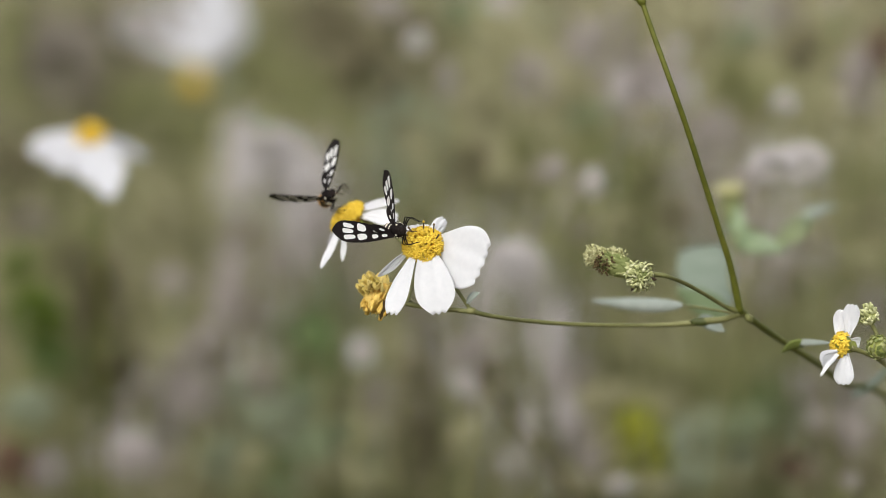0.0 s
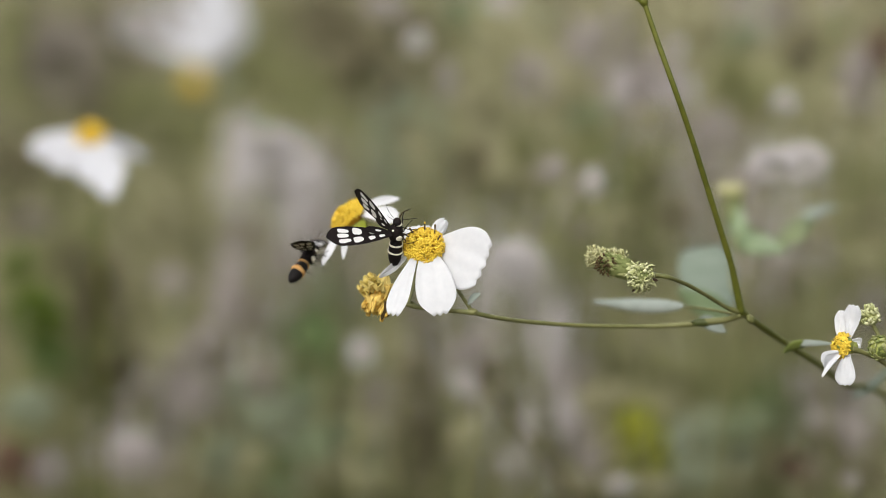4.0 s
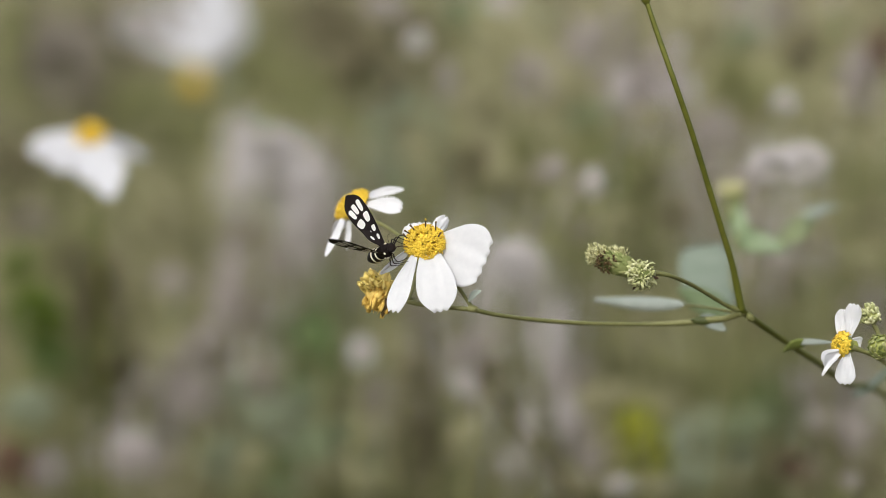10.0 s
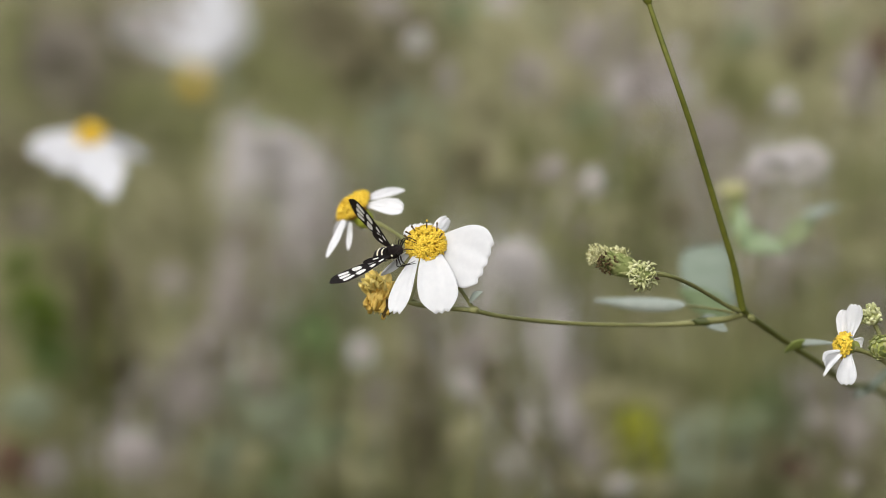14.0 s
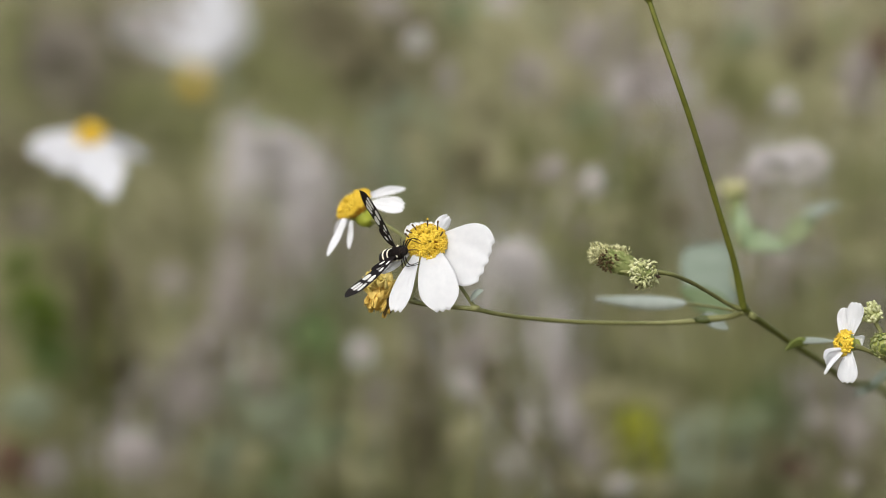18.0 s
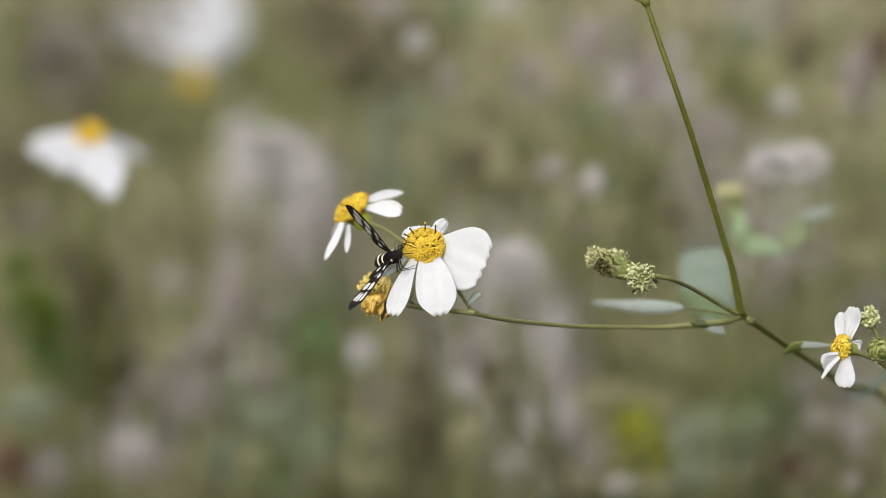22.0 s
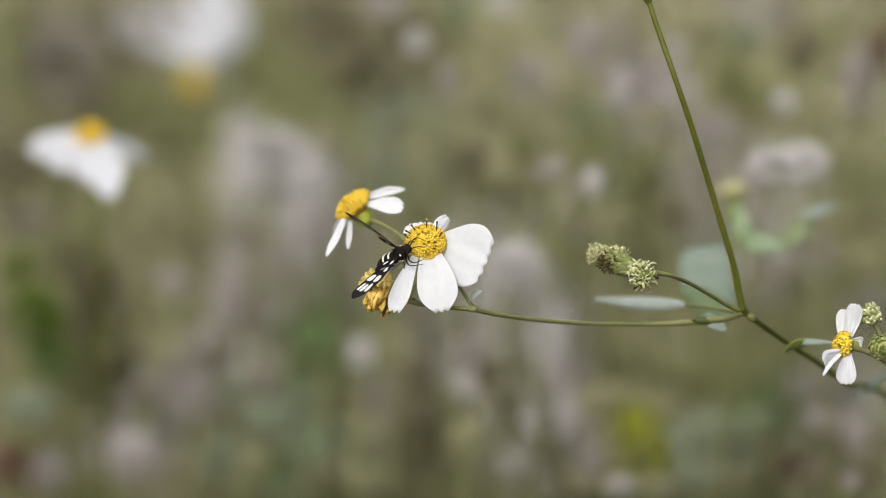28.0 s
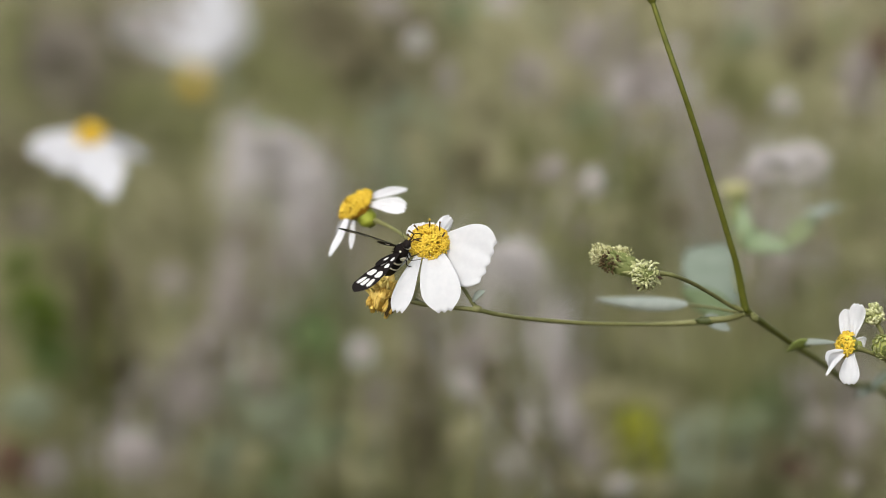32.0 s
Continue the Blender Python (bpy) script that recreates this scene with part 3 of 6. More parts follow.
    flower_head(weed, "flower_head", spot(88.3, -21.4, 0), (-0.88, -0.4, 0.22), 2.5, [
        (spot(88.0, -19.4, 2), spot(88.5, -13.7, 3), (1, -0.3, 0.1), 3.3, "full", 0.4),
        (spot(89.8, -19.9, 0), spot(90.9, -12.5, 0), (1, -0.3, 0.1), 3.9, "wide", 0.4),
        (spot(90.4, -20.4, 1), spot(92.7, -21.3, 2), (0.1, 0.3, 0.8), 2.6, "wide", 0.3),
        (spot(87.9, -23.0, -2), spot(83.8, -25.7, -4), (0.5, 0.2, 0.8), 4.6, "wide", 0.4),
        (spot(87.6, -23.6, -3), spot(83.5, -28.3, -5), (0.7, 0.2, 0.6), 1.6, "strap", 0.3),
        (spot(89.4, -23.3, -1), spot(88.7, -30.2, -3), (1, -0.2, 0.1), 4.6, "wide", 0.5)],
        label="small white ray flower with a yellow disc", seed=9, count=22, lump=2.2, flat=0.7, disc=CALYX)
    part("bud_stalk", tube([spot(96.7, -24.9, 2), spot(96.7, -19.9, 2), spot(95.0, -16.2, 2)], [0.5, 0.45, 0.6], 6, 4), STEM_THIN, weed)
    for c, r, ax, pale in ((spot(94.8, -15.3, 2), 1.9, (-0.4, -0.5, 0.7), True), (spot(96.7, -22.0, -1), 2.7, (-0.3, -0.85, 0.3), False)):
        bud = part("flower_bud", blob(c, (ax, (1, 0, 0)), (r * 0.9, r, r), rough=0.2), CALYX, weed, "half-open bud with cream tips" if pale else "small dark green bud with pale bracts")
        bm = bmesh.new()
        for k in range(46 if pale else 34):
            w = around(ax, k, 1.7 * math.sqrt((k + 0.5) / (46 if pale else 34)))
            u = Vector(ax).normalized()
            if pale:
                tube([c + w * r * 0.7 * MM, c + w * r * 1.05 * MM, c + (w * rnd.uniform(1.08, 1.3) + u * 0.3) * r * MM + Vector((rnd.uniform(-.8, .8), 0, rnd.uniform(-.8, .8))) * MM], [0.3, rnd.uniform(0.34, 0.52), 0.3], 5, 2, bm)
            else:
                u = u - w * w.dot(u)
                sheet(c + (w * 0.96 - u * 0.35) * r * MM, c + (w * 1.08 + u * 0.6) * r * MM, u.cross(w), 1.2, leaf_shape, bend=0.15, thick=0.3, rows=5, cols=4, bm=bm)
        tagged(part("bract_cover", bm, BUD_TIP if pale else BUD, bud), kind="stuff")
    part("leaf", sheet(spot(108.8, -26.9, 90), spot(99.1, -36.1, 110), (0.6, 0.4, 0.7), 8.0, leaf_shape, bend=0.8, thick=0.3, rows=14, cols=6, serrate=0.1), LEAF_MID, weed)
    return weed, nodding, upper


# ---- moths ----
def wing_outline(s):
    return 0.18 + 0.82 * math.sin(math.pi * min(1.0, s * 0.64 + 0.05)) ** 1.15 - 0.80 * max(0.0, (s - 0.76) / 0.24) ** 2.6


def wing_part(moth, flip):
    """A forewing along +x with its leading edge to +y (times flip); clear cells and the small hindwing belong to it."""
    L, W = 15.6, 5.4
    bm = bmesh.new()
    rows, cols = 26, 8
    for face in (1, -1):
        grid = []
        for i in range(rows + 1):
            s = i / rows
            w = wing_outline(s) * W / 2
            grid.append([bm.verts.new(Vector((s * L, flip * (w * (2 * j / cols - 1) - 0.5 * s * (1 - s)), 0.25 * math.sin(math.pi * s) + face * 0.03)) * MM) for j in range(cols + 1)])
        for a, b in zip(grid, grid[1:]):
            for j in range(cols):
                f = (a[j], a[j + 1], b[j + 1], b[j])
                bm.faces.new(f if face * flip > 0 else f[::-1])
    wing = part("forewing", bm, WING_TIP, moth, "black forewing with clear white cells")
    # cells: place along and across the wing, half sizes, turn
    for s, c, a, b, turn in ((0.15, 0.35, 0.75, 0.36, 8), (0.25, -0.36, 1.3, 0.50, -6), (0.305, 0.42, 0.85, 0.52, 12), (0.515, 0.44, 1.35, 0.78, 12), (0.50, -0.45, 1.2, 0.98, -12),
                             (0.725, 0.50, 1.65, 0.58, 8), (0.735, -0.05, 1.5, 0.60, 0), (0.71, -0.54, 1.45, 0.58, -8)):
        bm = bmesh.new()
        w = wing_outline(s) * W / 2
        cx, cy, t = s * L, flip * (c * w - 0.5 * s * (1 - s)), radians(turn * flip)
        zc = 0.25 * math.sin(math.pi * s)
        for face in (1, -1):
            mid = bm.verts.new(Vector((cx, cy, zc + face * 0.07)) * MM)
            rim = []
            for k in range(14):
                ph = 2 * math.pi * k / 14
                co, si = math.cos(ph), math.sin(ph)
                u, v = 0.93 * a * math.copysign(abs(co) ** 0.65, co), 0.95 * b * math.copysign(abs(si) ** 0.65, si) * (1 + 0.22 * co)
                x = cx + u * math.cos(t) - v * math.sin(t)
                rim.append(bm.verts.new(Vector((x, cy + u * math.sin(t) + v * math.cos(t), 0.25 * math.sin(math.pi * x / L) + face * 0.055)) * MM))
            for k in range(14):
                f = (mid, rim[k], rim[(k + 1) % 14])
                bm.faces.new(f if face > 0 else f[::-1])
        part("wing_cell", bm, CELL, wing)
    # hindwing: short, close behind the forewing
    bm = bmesh.new()
    for mat, k, z in ((0, 1.0, 0.0), (1, 0.26, 0.05), (1, 0.26, -0.05)):
        ring = []
        for q in range(22):
            ph = 2 * math.pi * q / 22
            u, v = 2.8 * k * math.cos(ph) * (1 + 0.12 * math.cos(ph)), 0.9 * k * math.sin(ph) * (1 + 0.25 * math.cos(ph))
            y = 0.85 + u * 0.2 - v
            ring.append(bm.verts.new(Vector((2.9 + u, -flip * y * 0.96, -y * 0.25 + z)) * MM))
        bm.faces.new(ring).material_index = mat
    part("hindwing", bm, [WING_TIP, CELL], wing, "short black hindwing with a clear cell")
    return wing


def build_moth(name, label, bands, band_mat):
    """A day-flying moth, head along +x, back to +z, its middle at the origin."""
    moth = tagged(new(name), label, "moth", "pair of moths")
    moth.empty_display_size = 0.005
    X, Z = (1, 0, 0), (0, 0, 1)

    def at(x, y, z):
        return Vector((x, y, z)) * MM
    body = part("thorax", blob(at(0.3, 0, 0), (X, Z), (2.3, 1.6, 1.6), rough=0.12), FUR, moth, "furry black thorax")
    bm = bmesh.new()
    rnd = random.Random(6)
    for k in range(150):
        w = around((0.2, 0, 1), k, math.pi * (k + 0.5) / 150)
        f = at(0.3 + w.x * 2.1, w.y * 1.5, w.z * 1.5)
        tube([f, f + (w + Vector((-0.5, rnd.uniform(-.3, .3), rnd.uniform(-.3, .3)))) * rnd.uniform(0.25, 0.6) * MM], [0.08, 0.03], 3, 1, bm)
    part("fur", bm, FUR, body)
    for y in (1, -1):
        part("patch", blob(at(1.5, y * 1.15, 0.75), ((0.5, y, 0.7), Z), (0.18, 0.28, 0.25), rough=0.2), CREAM, body, "cream shoulder patch")
        part("patch", blob(at(-0.3, y * 1.45, -0.75), ((0, y, -0.4), Z), (0.28, 0.8, 0.6), rough=0.2), CREAM, body, "cream side patch")
    head = part("head", blob(at(3.1, 0, -0.1), (X, Z), (0.9, 0.95, 1.05), rough=0.12), FUR, moth)
    part("collar", blob(at(2.6, 0, -0.35), (X, Z), (0.28, 0.95, 0.95), rough=0.25), CREAM, head, "pale collar")
    for y in (1, -1):
        part("eye", blob(at(3.3, y * 0.72, 0.0), ((0.3, y, 0), Z), (0.4, 0.52, 0.52)), BLACK, head, "glossy dark eye")
        part("antenna", tube([at(3.9, y * 0.4, 0.7), at(4.9, y * 1.1, 1.7), at(5.7, y * 1.7, 2.2), at(6.4, y * 2.1, 2.3)], [0.05, 0.05, 0.045, 0.035], 5, 5), BLACK, head, "thin black antenna")
    part("proboscis", tube([at(4.1, 0, -0.6), at(5.2, 0, -0.9), at(6.0, 0, -1.6), at(6.3, 0, -2.4)], [0.16, 0.13, 0.11, 0.08], 5, 4), ANTHER, head, "curved feeding tube")
    belly = part("abdomen", blob(at(-4.6, 0, -0.3), (X, Z), (4.1, 1.55, 1.65), rough=0.05, segs=18, rings=14), BLACK, moth, "black abdomen with pale rings")
    for x, wide in bands:
        r = 1.6 * math.sqrt(max(0.05, 1 - ((x + 4.6) / 4.1) ** 2))
        bm = bmesh.new()
        rings = []
        for dx, k in ((-wide, 0.97), (-wide * 0.5, 1.06), (wide * 0.5, 1.06), (wide, 0.97)):
            rings.append([bm.verts.new(at(x + dx, r * k * math.cos(a), -0.3 + r * k * 1.05 * math.sin(a))) for a in (2 * math.pi * j / 20 for j in range(20))])
        for a, b in zip(rings, rings[1:]):
            for j in range(20):
                bm.faces.new((a[j], a[(j + 1) % 20], b[(j + 1) % 20], b[j]))
        part("band", bm, band_mat, belly)
    for i, (x, fx, fz) in enumerate(((1.7, 4.6, -3.2), (0.6, 2.2, -4.6), (-0.5, -0.6, -4.9))):
        for y in (1, -1):
            knee = at(x + (fx - x) * 0.55 + 0.3, y * 3.0, -1.7)
            part("leg", tube([at(x, y * 0.9, -1.3), at(x + 0.3, y * 2.0, -1.5), knee, at(fx, y * 2.7, (fz - 1.7) / 2), at(fx + 0.6, y * 2.2, fz)], [0.17, 0.15, 0.11, 0.08, 0.06], 6, 4), BLACK, moth)
    wings = [wing_part(moth, 1), wing_part(moth, -1)]
    return moth, wings


def build_butterfly():
    """A small white butterfly that darts past in the background."""
    fly = tagged(new("white_butterfly"), "small white butterfly flying over the dry meadow", "butterfly")
    fly.empty_display_size = 0.005
    part("body", tube([(-0.007, 0, 0), (0, 0, 0.001), (0.007, 0, 0)], [0.6, 1.3, 0.8], 8, 5), FUR, fly)
    part("head", blob((0.0085, 0, 0.0003), ((1, 0, 0), (0, 0, 1)), (1.2, 1.0, 1.0)), FUR, fly)
    for y in (1, -1):
        part("forewing", sheet((0.003, y * 0.001, 0.001), (0.010, y * 0.022, 0.010), (1, y * -0.3, 0), 15, leaf_shape, bend=0.8, thick=0.15, rows=10, cols=6), PETAL, fly)
        part("hindwing", sheet((-0.002, y * 0.001, 0.001), (-0.011, y * 0.015, 0.006), (1, y * 0.6, 0), 13, leaf_shape, bend=0.6, thick=0.15, rows=10, cols=6), PETAL, fly)
        part("antenna", tube([(0.009, y * 0.0005, 0.0008), (0.013, y * 0.002, 0.003), (0.016, y * 0.003, 0.004)], [0.1, 0.08, 0.14], 4, 3), FUR, fly)
    return fly


white_butterfly = build_butterfly()
weed, nodding_head, upper_stem = flowering_weed()
feeding_moth, feeding_wings = build_moth("feeding_moth", "black moth with clear-celled wings feeding on the open flower", ((-2.7, 0.3), (-4.5, 0.3)), CREAM)
flying_moth, flying_wings = build_moth("flying_moth", "black moth with an orange-banded abdomen leaving the side-on flower", ((-2.4, 0.22), (-5.0, 0.6)), ORANGE)


# ---- ground and field ----
def ground():
    bm = bmesh.new()
    xs = sorted({s * v for v in (0, 0.3, 0.6, 1, 1.5, 2, 3, 4.5, 7, 12, 25, 80, 300, 1500) for s in (1, -1)})
    ys = [-1500, -300, -60, -15, -6, -3, -1.5, -0.6, 0, 0.5, 1, 1.5, 2, 2.6, 3.3, 4, 5, 6, 7.5, 9, 12, 18, 40, 120, 500, 3000]
    grid = [[bm.verts.new((x, y, 0.03 * noise.noise(Vector((x, y, 0)) * 1.3) - 0.02 if abs(x) < 20 and abs(y) < 20 else -0.02)) for x in xs] for y in ys]
    for a, b in zip(grid, grid[1:]):
        for j in range(len(xs) - 1):
            bm.faces.new((a[j], a[j + 1], b[j + 1], b[j]))
    tagged(part("ground", bm, SOIL), "brown soil with dry litter", "ground", kind="structure")


def field(name, count, ymin, ymax, wide, low, high, breadth, mat, label, seed, leafy=False, lean=0.6):
    """Countless stalks or leaves of the meadow, each a folded blade with a root on the ground."""
    r = np.random.RandomState(seed)
    y = ymin + (ymax - ymin) * r.rand(count) ** 1.3 - 1.3 * r.rand(count) ** 5
    near = (r.rand(count) * 2 - 1) * (0.22 + 0.12 * (y + 1.1))
    x = np.where(r.rand(count) < wide, near, r.randn(count) * 2.2)
    patch = np.array([noise.noise(Vector((a * 2.1, b * 2.1, seed))) for a, b in zip(x, y)])
    h = (low + (high - low) * r.rand(count)) * (1 + 0.25 * patch)
    ang, tip = r.rand(count) * 2 * math.pi, lean * (r.rand(count, 2) * 2 - 1)
    h = np.minimum(h, (0.3 + 0.36 * np.clip(y, 0, 9)) * (0.75 + 0.25 * r.rand(count)))
    b = breadth * (0.6 + 0.8 * r.rand(count))
    cx, cy = np.cos(ang) * b, np.sin(ang) * b
    foot = np.where(r.rand(count) < 0.5, 0.0, 0.55 * h) if leafy else np.zeros(count)
    v = np.zeros((count, 6, 3))
    for k, s, wd in ((0, 0.0, 0.5), (1, 0.55, 1.0), (2, 1.0, 0.12)):
        px, py = x + tip[:, 0] * h * s * s, y + tip[:, 1] * h * s * s
        z = foot + (h - foot) * s - 0.02 * (s == 0)
        v[:, 2 * k], v[:, 2 * k + 1] = np.stack((px - cx * wd, py - cy * wd, z), 1), np.stack((px + cx * wd, py + cy * wd, z), 1)
    i = np.arange(count)[:, None] * 6
    faces = np.concatenate((i + [0, 1, 3, 2], i + [2, 3, 5, 4]))
    me = bpy.data.meshes.new(name)
    me.from_pydata(v.reshape(-1, 3).tolist(), [], faces.tolist())
    me.materials.append(mat)
    tagged(new(name, me), label, "grass", kind="stuff")


def stalk_to_ground(top, lean, radius, bm=None):
    t = Vector(top)
    foot = Vector((t.x + lean[0], t.y + lean[1], -0.01))
    mid = t.lerp(foot, 0.45) + Vector((lean[0] * -0.25, 0.0, 0.0))
    return foot, tube([foot, mid, t], [radius * 1.5, radius * 1.2, radius], 6, 7, bm)


def seed_burst(top, size, seed, count):
    """Dry seeds or small leaves that burst from one point; size is the half width and half height in mm."""
    rnd = random.Random(seed)
    bm = bmesh.new()
    for _ in range(count):
        w = Vector((rnd.gauss(0, 1), rnd.gauss(0, 1), rnd.gauss(0, 1))).normalized() * rnd.random() ** 0.4
        f = Vector(top) + Vector((w.x * size[0], w.y * size[0], w.z * size[1])) * MM * 0.8
        d = (w + Vector((0, 0, 0.35))).normalized()
        long = 0.27 * (size[0] + size[1]) / 2 * rnd.uniform(0.8, 1.5)
        sheet(f, f + d * long * MM, (rnd.uniform(-1, 1), rnd.uniform(-1, 1), rnd.uniform(-1, 1)), long * 0.55, leaf_shape, thick=0.2, rows=3, cols=2, bm=bm)
    return bm


def dry_head(top, size, mat, seed, lean, count, label):
    """A dead flower stalk with its seed head, or a weed with a tuft of leaves."""
    foot, bm = stalk_to_ground(top, lean, 0.45)
    green = mat in (OLIVE, WEED_BLUE, WEED_GREEN, LIME, SAGE, DEEP)
    weed = thing("weed_tuft" if green else "dry_seed_head", foot, label, "weed" if green else "dry weed", "green weed tufts" if green else "dry seed heads")
    part("stalk", bm, OLIVE, weed)
    tagged(part("leaf_tuft" if green else "seed_tuft", seed_burst(top, size, seed, count), mat, weed), kind="stuff")


def far_tufts(name, label, heads):
    """Tufts too small or too far off to tell apart, on their stalks, as one mesh."""
    mats = [OLIVE]
    whole = bmesh.new()
    for top, size, mat, seed, lean, count in heads:
        if mat not in mats:
            mats.append(mat)
        for bm, slot in ((stalk_to_ground(top, lean, 0.45)[1], 0), (seed_burst(top, size, seed, count), mats.index(mat))):
            for f in bm.faces:
                f.material_index = slot
            me = bpy.data.meshes.new(name)
            bm.to_mesh(me)
            bm.free()
            whole.from_mesh(me)
            bpy.data.meshes.remove(me)
    tagged(part(name, whole, mats, None, label), category="weeds", kind="stuff")


def leafy_weed(top, spread, leaves, mat, seed, lean=(0.02, 0.06), label="green leafy weed among dry stalks", long=26.0, stem=None):
    """An upright weed with its own leaves."""
    rnd = random.Random(seed)
    foot, bm = stalk_to_ground(top, lean, 1.2)
    weed = thing("leafy_weed", foot, label, "weed", "leafy weeds")
    part("stalk", bm, stem or STEM, weed)
    for k in range(leaves):
        a = k * 2.4 + rnd.random()
        up = rnd.uniform(-spread[1], spread[1])
        f = Vector(top) + Vector((0, 0, up)) * MM
        d = Vector((math.cos(a) * spread[0], math.sin(a) * spread[0] * 0.6, rnd.uniform(-0.2, 0.5) * spread[0]))
        d *= rnd.uniform(0.6, 1.1)
        part("leaf", sheet(f, f + d * MM, (-math.sin(a), math.cos(a) - 0.6, 0.5), long * rnd.uniform(0.35, 0.6), leaf_shape, bend=2.0, cup=1.5, thick=0.4, rows=8, cols=4), mat, weed)
    return weed


def dead_stalk(foot, height, mat, seed, twigs=5):
    """A dead branching stalk of last season, with small empty heads at its twigs' ends."""
    rnd = random.Random(seed)
    f = Vector((foot[0], foot[1], -0.01))
    top = f + Vector((rnd.uniform(-0.32, 0.32), rnd.uniform(-0.05, 0.05), height))
    mid = f.lerp(top, 0.5) + Vector((rnd.uniform(-0.03, 0.03), 0, 0))
    weed = thing("dead_stalk", f, "thin branching dead weed stalk with empty heads", "dry weed", "dead stalks")
    part("stalk", tube([f, mid, top], [1.6, 1.1, 0.6], 5, 6), mat, weed)
    path = curve_points([f, mid, top], 10)
    for k in range(twigs):
        a = path[rnd.randint(8, 19)]
        d = Vector((rnd.uniform(-1, 1), rnd.uniform(-0.6, 0.6), rnd.uniform(0.4, 1.3))).normalized() * rnd.uniform(0.03, 0.09)
        b = a + d
        bm = tube([a, a + d * 0.5 + Vector((0, 0, 0.004)), b], [0.7, 0.55, 0.4], 4, 3)
        tw = part("twig", bm, mat, weed)
        hb = bmesh.new()
        for q in range(9):
            w = around(d, q, 1.2 * math.sqrt((q + 0.5) / 9))
            sheet(b, b + w * rnd.uniform(0.004, 0.010), d.cross(w), 2.2, leaf_shape, thick=0.2, rows=3, cols=2, bm=hb)
        tagged(part("empty_head", hb, rnd.choice((mat, DRY, DRY_PALE)), tw), kind="stuff")
    return weed


def distant_flower(name, centre, axis, radius, petals, label, lean, seed):
    """A white flower further off, on its own stalk."""
    a = Vector(axis).normalized()
    foot, bm = stalk_to_ground(Vector(centre) - a * radius * 1.6 * MM, lean, 0.8)
    weed = thing(name, foot, label, "wildflower", "white wildflowers behind")
    part("stalk", bm, STEM, weed)
    flower_head(weed, "flower_head", centre, axis, radius, petals, count=70, petal_mat=DIM_PETAL, seed=seed, disc=FLORET)
    return weed


ground()
# white flowers behind, soft by distance
c = spot(-98.9, 31.7, 300)
distant_flower("white_wildflower", c, (-0.15, -0.35, 0.9), 4.0, [
    (c, spot(-115.7, 27.3, 296), (-0.23, 0.3, 0.97), 8, "full", 0.6), (c, spot(-109.0, 22.5, 292), (-0.65, 0.3, 0.76), 8, "full", 0.6), (c, spot(-99.6, 18.7, 288), (1, 0.2, -0.1), 8, "full", 0.6),
    (c, spot(-91.9, 14.3, 286), (0.95, 0.2, 0.32), 8.5, "full", 0.6), (c, spot(-89.1, 19.4, 290), (0.81, 0.2, 0.58), 6.5, "full", 0.6), (c, spot(-83.4, 25.7, 312), (0.4, 0.6, 0.6), 4.2, "strap", 0.6)],
    "blurred white wildflower with an orange-yellow centre", (0.03, 0.10), 21)
c = spot(-88.7, 58.8, 690)
f = spot(-83.2, 66.5, 690)
distant_flower("white_wildflower", c, (0.05, -0.2, -1), 4.4, [
    (f, spot(-77.6, 97.2, 690), (1, 0.1, 0), 14, "full", 1.0), (f, spot(-69.5, 84.0, 690), (0.8, 0.2, -0.5), 11, "full", 1.0), (f, spot(-85.5, 95.5, 696), (1, 0.2, 0.1), 12, "wide", 1.0),
    (f, spot(-95.9, 81.4, 700), (0.5, 0.2, 0.8), 6, "strap", 1.0), (f, spot(-112.5, 78.5, 705), (0.3, 0.2, 0.95), 4.2, "strap", 1.0), (f, spot(-105.0, 93.0, 705), (0.6, 0.2, 0.8), 4, "strap", 1.0)],
    "hanging white wildflower, far behind, yellow centre below", (0.05, 0.12), 22)
# tufts of dry and green weeds; half width and half height in mm
WORDS = {DRY_PALE: "pale grey dry seed head on a thin stalk", MAUVE: "mauve-grey dry seed head on a thin stalk", KHAKI: "khaki dry weed tuft on a thin stalk", OLIVE: "olive-green weed tuft in the meadow",
         WEED_BLUE: "grey-green weed tuft in the meadow", WEED_GREEN: "fresh green weed tuft in the meadow", SHADE: "dark brown weed tuft", RUST: "rust-brown withered weed tuft", LIME: "lime-yellow young weed tuft", TAUPE: "taupe-brown dry weed tuft on a thin stalk", SAGE: "sage-green weed tuft in the meadow", DEEP: "deep green leafy weed tuft", DARK: "dark umber weed tuft"}


def tufts(first, heads):
    """A few seed heads or weed tufts; first counts those before them."""
    for i, (top, wide, tall, mat) in enumerate(heads, first):
        dry_head(top, (wide, tall), mat, i, lean=(0.4 * math.sin(i * 2.2), 0.10 if i < 130 else 0.55), count=200, label=WORDS[mat])


